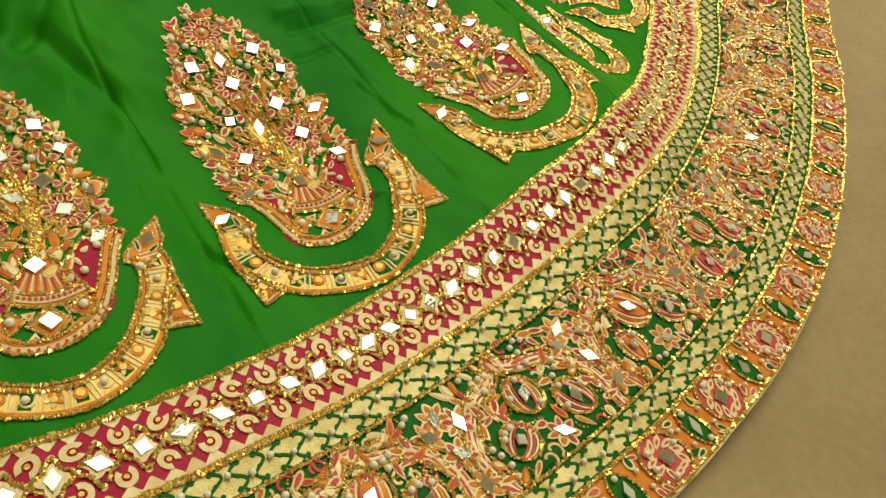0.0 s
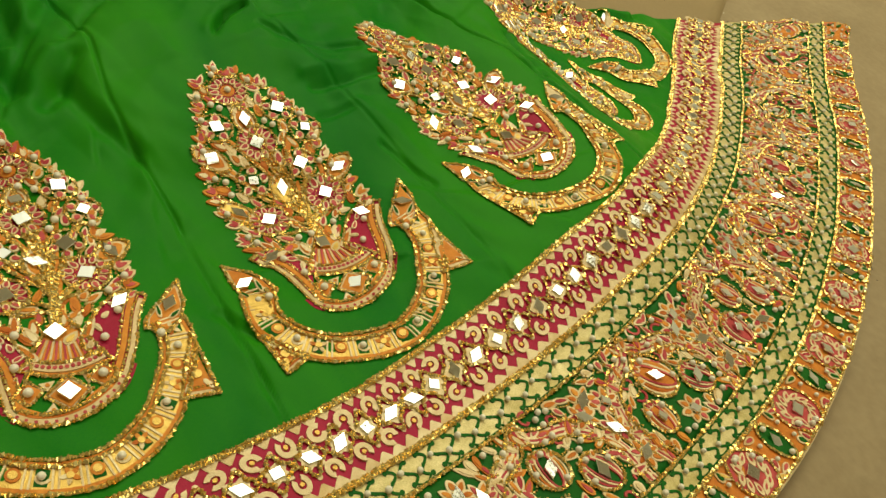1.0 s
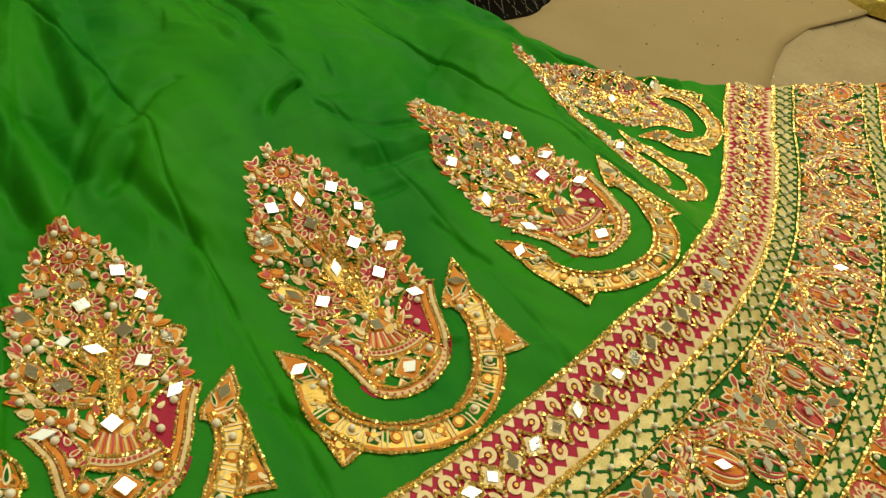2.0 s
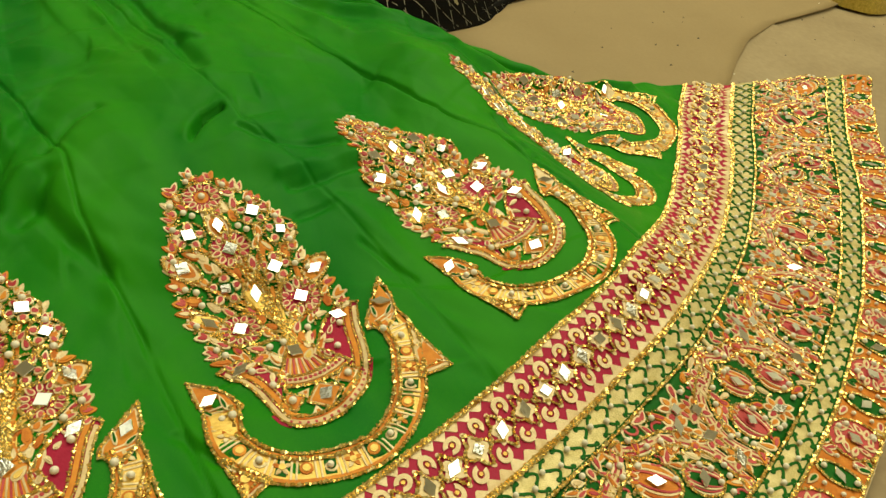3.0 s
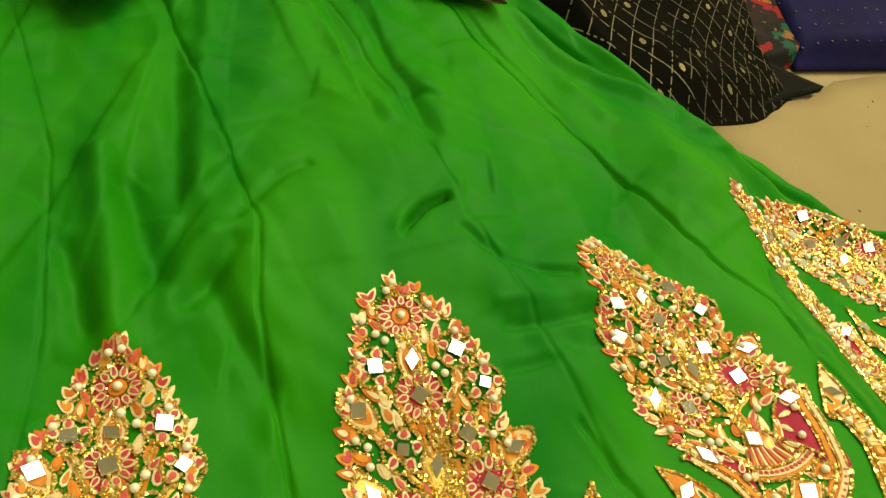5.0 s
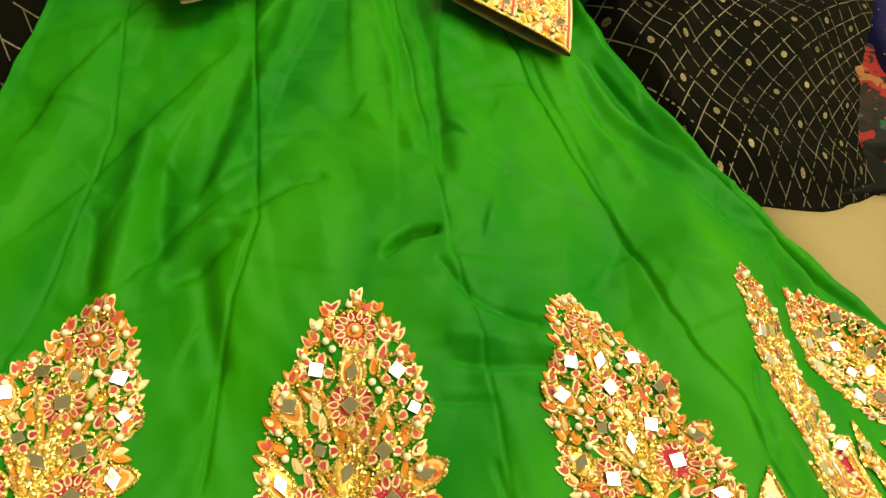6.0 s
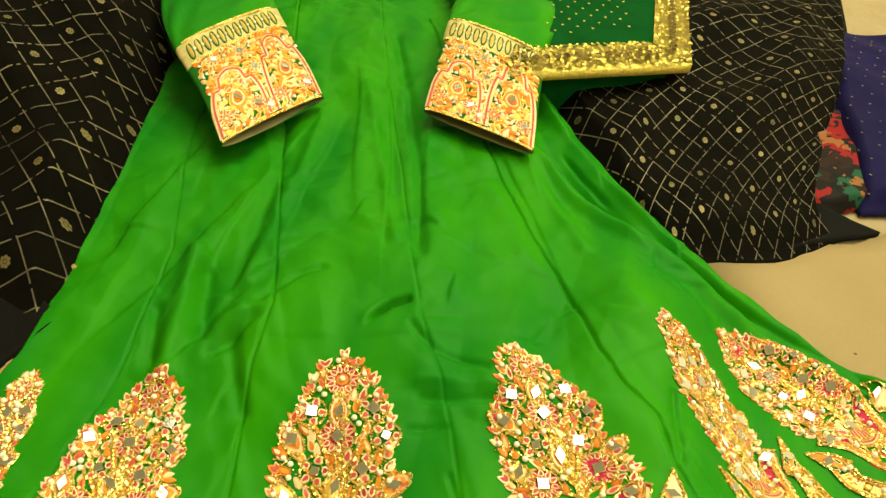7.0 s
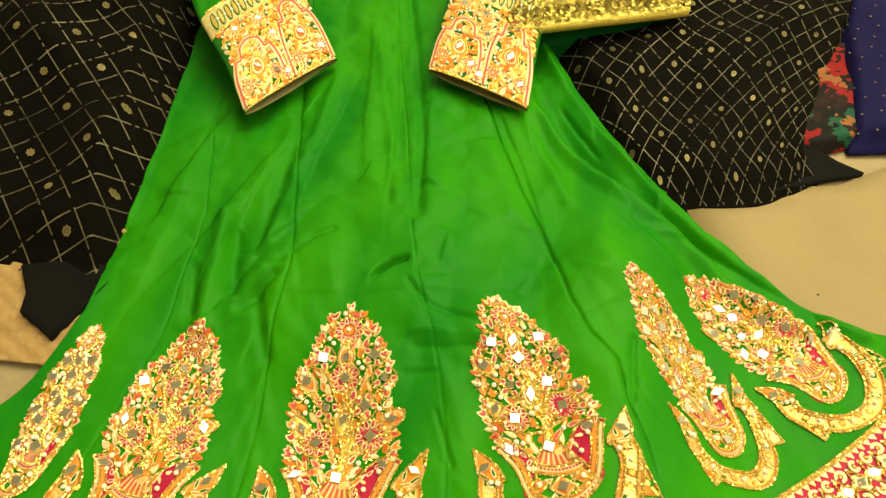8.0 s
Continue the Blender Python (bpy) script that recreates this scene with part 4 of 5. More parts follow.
def motif_bowl(st, bd, place, base, rng):
    """The bowl at the tree's foot: two lobes, a fan, a belt of lozenges and a rounded foot."""
    for inner, outer, spot, turn in LOBES:
        inn, out = spline(inner, 8), spline(outer, 8)
        st.strip(inn[1:32], out[1:32], 0.0005, I_PINK)
        mid = np.mean(inn, axis=0)
        nrm = sided(out)
        if np.dot(nrm[20], mid - out[20]) < 0:
            nrm = -nrm
        for o, w, h, m in ((0.0018, 0.0028, 0.0009, I_CREAM), (0.0062, 0.0032, 0.0010, I_ORANGE)):
            st.ribbon((out + nrm * o)[2:], w, h, m)
        for o in (0.0, 0.0040, 0.0086):
            bd.chain((out + nrm * o)[1:34], 0.0016, 0.0010)
        bd.chain(inn)
        for k in range(4, 34, 5):
            q = inn[k] * 0.72 + (out + nrm * 0.0086)[k] * 0.28
            st.leaf(q[0], q[1], 0.0062, 0.0036, rng.uniform(0, 6.3), I_CREAM, rng.choice((I_CREAM, I_ROSE)), 0.0011)
        for k in (16, 26):
            q = inn[k] * 0.62 + out[k] * 0.38
            bd.pearl(q[0], q[1], 0.0021)
        mirror(LONGM if turn > 0 else LOZENGE, place, spot[0], spot[1], turn, base, 0.0018, 4)
        st.poly(wound([tuple(out[k] - nrm[k] * 0.0022) for k in range(27, 36)] + [tuple(out[k]) for k in range(35, 26, -1)]), 0.0002, I_PINK)
    cx, cy = 0.0085, -0.032

    def arc(r, a0, a1, n=16):
        return [(cx + r * math.cos(a), cy + r * math.sin(a)) for a in np.linspace(math.radians(a0), math.radians(a1), n)]

    # pleated fan
    st.strip(arc(0.008, 236, 304), arc(0.0392, 241, 299), 0.0005, I_ORANGE, 6)
    for k, a in enumerate(np.linspace(243, 297, 13)):
        r = math.radians(a)
        st.ribbon([(cx + q * math.cos(r), cy + q * math.sin(r)) for q in (0.019, 0.025, 0.0305)], 0.0013, 0.0010, I_CREAM if k % 2 else I_ROSE)
        st.disc(cx + 0.0345 * math.cos(r), cy + 0.0345 * math.sin(r), 0.0011, 0.0015, I_ROSE, 6)
    st.ribbon(arc(0.0348, 240, 300), 0.0050, 0.0011, I_CREAM)
    for r in (0.0315, 0.0395):
        bd.chain(arc(r, 238, 302))
    for s in (238, 302):
        bd.chain([arc(0.008, s, s, 1)[0], arc(0.0395, s, s, 1)[0]])
    mirror(SQUARE, place, 0.0052, -0.0455, 0.75, base, 0.0020, 4)
    # leaves springing beside the fan
    for x, y, l, a, m in ((0.0205, -0.046, 0.016, 1.05, I_ORANGE), (0.0165, -0.039, 0.013, 1.2, I_CREAM), (-0.009, -0.055, 0.015, 2.25, I_ORANGE), (-0.006, -0.046, 0.014, 2.0, I_CREAM), (0.012, -0.050, 0.010, 0.9, I_GOLD)):
        st.leaf(x, y, l, 0.0058, a, I_CREAM, m, 0.0008)
    # belt of lozenges
    for x, y, r in ((0.0080, -0.0812, 0.0105), (-0.0095, -0.0790, 0.0070), (0.0242, -0.0735, 0.0070)):
        loz = [(x - r, y - 0.001), (x, y - r * 0.95), (x + r, y + 0.001), (x, y + r * 0.95)]
        st.poly(loz, 0.0005, I_CREAM)
        st.poly(shrunk(loz, 0.80), 0.0008, I_ORANGE)
        bd.chain(loz + loz[:1], 0.0016, 0.0010)
        if r < 0.01:
            bd.pearl(x, y, 0.0023)
    mirror(SQUARE, place, 0.0080, -0.0812, 0.6, base, 0.0020, 4)
    for x, y, a in ((-0.001, -0.0755, 0.6), (0.0175, -0.0735, 2.4), (0.0005, -0.0895, 5.6), (0.0185, -0.0855, 3.9), (0.027, -0.081, 4.4), (-0.0145, -0.0855, 5.0), (-0.015, -0.072, 1.2)):
        st.poly(wound([(x + 0.0040 * math.cos(a + q), y + 0.0040 * math.sin(a + q)) for q in (0, 2.2, 4.1)]), 0.0006, I_CREAM)
        st.disc(x, y, 0.0011, 0.0010, I_ORANGE, 6)
    # rounded foot
    foot = spline([(-0.0150, -0.0900), (-0.0080, -0.0935), (0.0030, -0.0945), (0.0160, -0.0912), (0.0268, -0.0838), (0.0330, -0.0760)], 6)
    st.ribbon(foot, 0.0056, 0.0006, I_CREAM)
    st.ribbon(foot + sided(foot) * 0.0016, 0.0016, 0.0008, I_ORANGE)
    for x, y in along(foot, 0.0042):
        st.disc(x, y - 0.0010, 0.0009, 0.0010, I_ROSE, 6)
    bd.chain(foot + sided(foot) * 0.0032)
    bd.chain(foot - sided(foot) * 0.0034)


def motif_horn(bd, place, base, rng):
    """The curved horn below the bowl: cells between gold cords, two pointed heads and two spurs."""
    st = Stitch(place)
    line = spline(HORN, 8)
    nrm = sided(line)
    st.ribbon(line, 0.0172, 0.0003, I_GOLD)
    for o in (-0.0066, 0.0066):
        st.ribbon(line + nrm * o, 0.0024, 0.0006, I_ORANGE)
    for o in (-0.0086, 0.0086, 0.0052):
        bd.chain(line + nrm * o, 0.0016)
    cells = along(np.c_[line, nrm], 0.0112)
    for i, (x, y, ex, ey) in enumerate(cells):
        tx, ty = ey, -ex
        for q in (-0.0013, 0.0013):
            st.ribbon([(x + tx * q + ex * e, y + ty * q + ey * e) for e in (-0.006, 0, 0.006)], 0.0012, 0.0008, I_CREAM)
        if i + 1 == len(cells):
            break
        ex, ey = (ex + cells[i + 1][2]) / 2, (ey + cells[i + 1][3]) / 2
        tx, ty = ey, -ex
        cx, cy = (x + cells[i + 1][0]) / 2, (y + cells[i + 1][1]) / 2
        if i % 2 == 0:
            st.poly(wound([(cx + tx * u + ex * e, cy + ty * u + ey * e) for u, e in ((-0.0030, -0.0044), (0.0026, -0.0048), (0.0033, 0.0036), (-0.0027, 0.0044))]), 0.00045, I_GREEN)
        t0 = rng.uniform(0, 6.3)
        if i % 3 == 0:
            st.ribbon([(cx + (0.0012 + 0.0005 * t) * math.cos(t0 + t), cy + (0.0012 + 0.0005 * t) * math.sin(t0 + t)) for t in np.linspace(0, 4.8, 9)], 0.0017, 0.0008, I_CREAM)
            bd.pearl(cx, cy, 0.0019)
        elif i % 3 == 1:
            for q in range(5):
                st.petal(cx + 0.0028 * math.cos(t0 + q * 1.257), cy + 0.0028 * math.sin(t0 + q * 1.257), 0.0036, 0.0026, t0 + q * 1.257, 0.0009, rng.choice((I_ORANGE, I_CREAM)), 8)
            st.disc(cx, cy, 0.0018, 0.0013, I_GOLD, 8)
        else:
            st.disc(cx, cy, 0.0034, 0.0008, I_ORANGE, 10)
            st.disc(cx, cy, 0.0021, 0.0012, I_GOLD, 9)
    for head, spot in HEADS:
        head = wound(head)
        tip = max(head, key=lambda q: math.dist(q, (0.008, -0.11)))
        a = math.atan2(tip[1] - spot[1], tip[0] - spot[0])
        st.poly(head, 0.0005, I_CREAM)
        st.poly(shrunk(head, 0.80), 0.0008, I_ORANGE)
        for q in (-1, 1):
            st.leaf(spot[0] - 0.006 * math.cos(a) - q * 0.0045 * math.sin(a), spot[1] - 0.006 * math.sin(a) + q * 0.0045 * math.cos(a), 0.010, 0.0036, a + q * 0.4, I_CREAM, I_GREEN, 0.0010)
        bd.chain(head + head[:1], 0.0016)
        mirror(LOZENGE, place, spot[0], spot[1], a - 1.571, base, 0.0018, 5)
        foot = np.array(head).mean(0) - 0.0145 * np.array((math.cos(a), math.sin(a)))
        bd.pearl(foot[0], foot[1], 0.0022)
    for spur in SPURS:
        spur = wound(spur)
        st.poly(spur, 0.0004, I_CREAM)
        st.poly(shrunk(spur, 0.74), 0.0007, I_ORANGE)
        m = np.mean(spur, axis=0)
        for q in spur:
            st.petal((q[0] + m[0]) / 2, (q[1] + m[1]) / 2, 0.0075, 0.0032, math.atan2(q[1] - m[1], q[0] - m[0]), 0.0010, rng.choice((I_GOLD, I_CREAM)), 8)
        st.disc(m[0], m[1], 0.0024, 0.0013, I_GOLD, 9)
        bd.chain(spur + spur[:1], 0.0016)
        bd.chain([tuple(q) for q in shrunk(spur, 0.6)], 0.0018, 0.0009)
    st.lay("horned_base", base, "curved horn of gold and cream cells")


def motif(name, place, label, horn=True, seed=0, crowd=1.0):
    st, bd = Stitch(place), Beads(place)
    rng = random.Random(5 + seed)
    base = part(name, [(*p, z) for p, z in zip(place(np.array([0, 0.004, 0.0]), np.array([0, 0, 0.004])), [0.02, 0.02, 0.02])], [(0, 1, 2)], GREEN, gown, label)
    base.data.clear_geometry()
    spots = []
    for x, y, kind, ring in STONES:
        lean = -1.1 * x / 0.045
        turn = rng.uniform(-0.25, 0.25) + (0.785 if kind in (1, 2) else lean * 0.7)
        if kind < 4:
            mirror((LOZENGE, SQUARE, SMALL, LONGM)[kind], place, x, y, turn, base, 0.0018, 3)
        if ring == 2:
            size = 1.12 if x > 0.02 else 1.0
            blossom = Stitch(place)
            blossom.disc(x, y, 0.0112 * size, 0.0004, I_PINK, 18)
            blossom.flower(x, y, 0.0112 * size, 11, I_CREAM, I_ROSE, rng.uniform(0, 1), 0.52)
            if kind == 4:
                blossom.disc(x, y, 0.0045, 0.0010, I_ORANGE, 9)
                bd.pearl(x, y, 0.0022)
            blossom.lay("blossom", base)
        elif ring == 1:
            n, a0 = 5, rng.uniform(0, 1.2)
            for k in range(n):
                a = a0 + 2 * math.pi * k / n
                st.leaf(x + 0.0072 * math.cos(a), y + 0.0072 * math.sin(a), 0.0060, 0.0062, a, I_CREAM, I_ROSE, 0.0009)
            st.disc(x, y, 0.0052, 0.0005, I_GREEN, 10)
        else:
            lie = lean + 1.571
            for k, (size, m) in enumerate(((1.0, I_GOLD), (0.84, I_CREAM), (0.66, I_ORANGE))):
                lens = [(0.0122 * math.cos(a), 0.0068 * math.copysign(abs(math.sin(a)) ** 1.4, math.sin(a))) for a in np.linspace(0, 2 * math.pi, 17)[:-1]]
                st.poly([(x + size * (p * math.cos(lie) - q * math.sin(lie)), y + size * (p * math.sin(lie) + q * math.cos(lie))) for p, q in lens], 0.0005 + 0.00025 * k, m)
            bd.chain([(x + p * math.cos(lie) - q * math.sin(lie), y + p * math.sin(lie) + q * math.cos(lie)) for p, q in lens + lens[:1]], 0.0018)
        r = (0.0078, 0.0098, 0.0120)[ring]
        spots.append((x, y, r * 0.98))
        if ring:
            bd.chain([(x + r * math.cos(a), y + r * math.sin(a)) for a in np.linspace(0, 2 * math.pi, 30)], 0.0019)
            bd.chain([(x + 0.0058 * math.cos(a), y + 0.0058 * math.sin(a)) for a in np.linspace(0, 2 * math.pi, 18)], 0.0020, 0.0009)
    # stems from the bowl to the blossoms
    for x, y, kind, ring in STONES:
        if y > -0.02:
            bend = spline([(0.0065 + rng.uniform(-0.003, 0.003), -0.041), (0.006 + x * 0.12, -0.041 + (y + 0.041) * 0.40), (x * 0.75, y - 0.014), (x, y - 0.009)], 8)
            bd.chain(bend, 0.0017)
            st.ribbon(bend + [0.0020, 0], 0.0024, 0.0006, rng.choice((I_ORANGE, I_GOLD)))
            spots += [(q[0], q[1], 0.0008) for q in bend[::3]]
    motif_bowl(st, bd, place, base, rng)
    # rim of paired petals, open towards the outside
    rim = along(spline(BODY + BODY[:1], 10), 0.0068)
    for i, (x, y) in enumerate(rim):
        x, y = x * rng.uniform(0.90, 1.02), y + rng.uniform(-0.003, 0.002)
        low = -0.036 if x < 0 else -0.022
        if y > low and rng.random() < 0.9:
            up = 0.6 if y < 0.06 else 0.25
            a = math.atan2(y - 0.02, x) * (1 - up) + 1.571 * up if x > 0 else math.pi - (math.atan2(y - 0.02, -x) * (1 - up) + 1.571 * up)
            for d in (-0.38, 0.38):
                b = a + d + rng.gauss(0, 0.15)
                st.leaf(x - 0.0030 * math.cos(a) + 0.0026 * math.cos(b), y - 0.0030 * math.sin(a) + 0.0026 * math.sin(b), rng.uniform(0.0070, 0.0096), rng.uniform(0.0046, 0.0062), b, rng.choice((I_CREAM, I_CREAM, I_ORANGE)), rng.choice((I_ROSE, I_ORANGE, I_ROSE, I_CREAM)))
            spots.append((x, y, 0.0040))
            bd.chain([(x - 0.0045 * math.cos(a) + 0.0045 * math.sin(a), y - 0.0045 * math.sin(a) - 0.0045 * math.cos(a)), (x - 0.006 * math.cos(a), y - 0.006 * math.sin(a)),
                      (x - 0.0045 * math.cos(a) - 0.0045 * math.sin(a), y - 0.0045 * math.sin(a) + 0.0045 * math.cos(a))], 0.0018, 0.0010)
            if i % 3 == 0:
                bd.pearl(x - 0.0035 * math.cos(a), y - 0.0035 * math.sin(a), 0.0020)
    tries = 0
    while tries < 2600 * crowd:
        tries += 1
        x, y = rng.uniform(-0.043, 0.048), rng.uniform(-0.048, 0.093)
        if inside(x, y, BODY) and all((x - a) ** 2 + (y - b) ** 2 > (r + 0.0023) ** 2 for a, b, r in spots):
            a = math.atan2(y + 0.055, x) + rng.gauss(0, 0.5)
            k = rng.random()
            if k < 0.80:
                st.leaf(x, y, rng.uniform(0.0080, 0.0120), rng.uniform(0.0046, 0.0064), a, rng.choice((I_CREAM, I_CREAM, I_ORANGE)), rng.choice((I_ORANGE, I_ORANGE, I_ROSE, I_CREAM)))
            else:
                bd.pearl(x, y, 0.0021)
            spots.append((x, y, 0.0027))
            if k < 0.6:
                bd.chain([(x - 0.005 * math.cos(a) + 0.003 * math.sin(a), y - 0.005 * math.sin(a) - 0.003 * math.cos(a)), (x + 0.005 * math.cos(a) + 0.002 * math.sin(a), y + 0.005 * math.sin(a) - 0.002 * math.cos(a))], 0.0018, 0.0009)
    if horn:
        motif_horn(bd, place, base, rng)
    tagged(st.lay("petal_embroidery", base, "cream, orange and rose stitched petals"), kind="stuff")
    bd.lay(base, single=seed in (1, 2, 3))
    return base


TREE = "tree-shaped motif of petals, pearls and cut mirrors with a horned base"
motif("embroidered_motif", affine(0.895, 0.147, -0.2370, -0.185, 0.935, -0.0840), TREE, seed=1)
motif("embroidered_motif", affine(1.012, 0.016, -0.0957, -0.030, 0.991, -0.0670), TREE, seed=2)
motif("embroidered_motif", affine(0.945, -0.233, 0.0499, 0.100, 0.890, -0.0376), TREE, seed=3)
motif("embroidered_motif", affine(0.585, -0.381, 0.1711, 0.225, 0.742, 0.0155), "narrow tree-shaped motif half hidden in a fold", seed=4)
motif("embroidered_motif", affine(0.668, -0.556, 0.2471, 0.486, 0.567, 0.0609), "tree-shaped motif slanting along the skirt's edge", seed=5)
motif("embroidered_motif", affine(0.46, 0.060, -0.324, -0.027, 0.795, -0.081), "tree-shaped motif cut off by the skirt's edge", False, seed=6)


# ---- sleeves ----
def sleeve(stations, cuff_to, band_to, label):
    """A flattened tube through stations x, y, z, half width, half thickness, direction across in degrees."""
    st = spline(stations, 14)
    n, rows = 40, []
    for k, (x, y, z, hw, ht, a) in enumerate(st):
        c, s = math.cos(radians(a)), math.sin(radians(a))
        row = []
        for i in range(n):
            t = 2 * math.pi * i / n
            u = hw * math.copysign(abs(math.cos(t)) ** 0.8, math.cos(t))
            w = ht * math.copysign(abs(math.sin(t)) ** 0.9, math.sin(t))
            fold = 0.0022 * smoothstep(30, 44, k) * math.sin(9 * t + 0.25 * k + 2 * math.sin(0.13 * k)) + 0.0015 * smoothstep(30, 44, k) * math.sin(0.55 * k + 3 * t)
            row.append((x + u * c, y + u * s, z + w + fold))
        rows.append(row)
    top = part("sleeve", [q for r in rows[band_to:] for q in r], [(j * n + i, j * n + (i + 1) % n, (j + 1) * n + (i + 1) % n, (j + 1) * n + i)
               for j in range(len(rows) - band_to - 1) for i in range(n)], SILK, gown, label)
    cuff = part("cuff", [q for r in rows[:band_to + 1] for q in r], [(j * n + i, j * n + (i + 1) % n, (j + 1) * n + (i + 1) % n, (j + 1) * n + i)
                for j in range(band_to) for i in range(n)], [GREEN, KHAKI], top, "embroidered cuff with a gold band", True,
                [1 if j >= cuff_to else 0 for j in range(band_to) for i in range(n)])
    lin = [(q[0] + (rows[0][0][0] + rows[0][n // 2][0] - 2 * q[0]) * 0.01, q[1], q[2]) for q in rows[0]]
    inn = [((q[0] * 0.96 + 0.04 * st[0][0]), (q[1] * 0.96 + 0.04 * st[0][1]), q[2] * 0.8 + 0.2 * st[0][2]) for q in rows[6]]
    part("cuff_lining", lin + inn, [((i + 1) % n, i, n + i, n + (i + 1) % n) for i in range(n)], LINING, cuff, "pale lining inside the cuff")
    return st, top, cuff


def cuff_embroidery(st, cuff, cuff_to, band_to, seed):
    """Petals, arches, pearls and mirrors on the upper side of a cuff."""
    rng = random.Random(seed)
    hw = st[0][3]
    length = sum(math.dist(st[i][:2], st[i + 1][:2]) for i in range(cuff_to))
    full = sum(math.dist(st[i][:2], st[i + 1][:2]) for i in range(band_to))
    step = np.r_[0, np.cumsum([math.dist(st[i][:2], st[i + 1][:2]) for i in range(len(st) - 1)])]

    def lift(x, y):
        q = [np.interp(y, step, st[:, k]) for k in range(6)]
        u = np.clip(x / q[3], -0.999, 0.999)
        w = q[4] * np.power(np.sin(np.arccos(np.clip(np.abs(u), 0, 0.999) ** 1.25)), 0.9)
        a = np.radians(q[5])
        return np.stack([q[0] + u * q[3] * np.cos(a), q[1] + u * q[3] * np.sin(a), q[2] + w], -1)

    s, golds, pearls, stones, spots = Stitch(None), [], [], [], []
    for c, top, wide in ((-0.50 * hw, 0.70, 0.46 * hw), (0.52 * hw, 0.90, 0.42 * hw)):
        # cusped arch of cream, rose and cream stripes
        peak = length * top
        arch = spline([(c - wide, 0.004), (c - wide * 0.98, peak * 0.45), (c - wide * 0.80, peak * 0.72), (c - wide * 0.55, peak * 0.74), (c - wide * 0.42, peak * 0.92), (c, peak),
                       (c + wide * 0.42, peak * 0.92), (c + wide * 0.55, peak * 0.74), (c + wide * 0.80, peak * 0.72), (c + wide * 0.98, peak * 0.45), (c + wide, 0.004)], 6)
        arch[:, 0] = np.clip(arch[:, 0], -hw * 0.95, hw * 0.95)
        s.ribbon(arch, 0.0085, 0.0011, I_CREAM)
        s.ribbon(arch, 0.0026, 0.0015, I_ROSE)
        s.ribbon(arch + [0, 0.0040], 0.0018, 0.0014, I_ORANGE)
        golds += along(arch + [0, 0.0055], 0.0021).tolist()
        spots += [(x, y, 0.0035) for x, y in along(arch, 0.006)]
        # tulip of nested petals round a long mirror
        x0, y0 = c, peak * 0.50
        for k, (size, m) in enumerate(((1.0, I_GOLD), (0.88, I_ORANGE), (0.66, I_CREAM), (0.50, I_ORANGE))):
            s.petal(x0, y0, 0.031 * size, 0.023 * size, 1.571, 0.0006 + 0.0003 * k, m, 14, 0.5)
        golds += [(x0 + 0.0125 * math.cos(t), y0 + 0.0165 * math.sin(t)) for t in np.linspace(0, 6.28, 40)]
        spots.append((x0, y0, 0.0125))
        stones.append((x0, y0, LONGM, 0.0022))
        for d in (-1, 1):
            x, y = c + d * wide * 0.66, length * 0.20
            s.disc(x, y, 0.0088, 0.0005, I_ORANGE, 14)
            s.flower(x, y, 0.0086, 9, I_CREAM, I_ROSE, rng.uniform(0, 1), 0.5)
            golds += [(x + 0.0094 * math.cos(t), y + 0.0094 * math.sin(t)) for t in np.linspace(0, 6.28, 28)]
            spots.append((x, y, 0.0085))
            if d > 0:
                stones.append((x, y, LOZENGE, 0.0018))
            else:
                pearls.append((x, y))
    for x, y in ((0, length * 0.60), (-0.12 * hw, length * 0.86), (-0.62 * hw, length * 0.90), (0.0, length * 0.12)):
        s.disc(x, y, 0.0080, 0.0005, I_CREAM, 14)
        s.flower(x, y, 0.0098, 8, I_CREAM, I_ORANGE, rng.uniform(0, 1), 0.45)
        golds += [(x + 0.0092 * math.cos(t), y + 0.0092 * math.sin(t)) for t in np.linspace(0, 6.28, 28)]
        spots.append((x, y, 0.0085))
        stones.append((x, y, SMALL, 0.0018))
    for x, y, cut, up in stones:
        p = lift(np.array(x), np.array(y))
        ob = new("mirror", cut)
        ob.matrix_world = Matrix.Translation((p[0], p[1], p[2] + up)) @ pose(0, 0, 0, rng.gauss(7, 3), rng.gauss(0, 4), np.interp(y, step, st[:, 5]) + rng.uniform(-12, 12))
        ob.parent = cuff
    for _ in range(2500):
        x, y = rng.uniform(-hw * 0.94, hw * 0.94), rng.uniform(0.002, length - 0.002)
        if all((x - a) ** 2 + (y - b) ** 2 > (r + 0.0012) ** 2 for a, b, r in spots):
            if rng.random() < 0.8:
                s.leaf(x, y, rng.uniform(0.008, 0.013), rng.uniform(0.0055, 0.0080), rng.uniform(0, 6.3), rng.choice((I_CREAM, I_GOLD, I_ORANGE)), rng.choice((I_ORANGE, I_ORANGE, I_GOLD, I_CREAM)))
            else:
                pearls.append((x, y))
            spots.append((x, y, 0.0030))
    # gold band with teardrops
    mid, wid = (length + full) / 2, full - length
    for i, x in enumerate(np.arange(-hw * 0.9, hw * 0.92, 0.0105)):
        s.ribbon([(x + 0.0034 * math.sin(t) * (1 if t < 3.2 else 1), mid + wid * 0.34 * math.cos(t)) for t in np.linspace(0.3, 5.98, 12)], 0.0014, 0.0006, I_GREEN)
        s.petal(x, mid, wid * 0.5, 0.0040, -1.57, 0.0007, I_GOLD, 8)
        pearls.append((x + 0.005, mid))
    for y in (0.0008, length, full - 0.0006):
        for o in (0, 0.0015):
            golds += [(x, y + o) for x in np.arange(-hw * 0.97, hw * 0.97, 0.0017)]
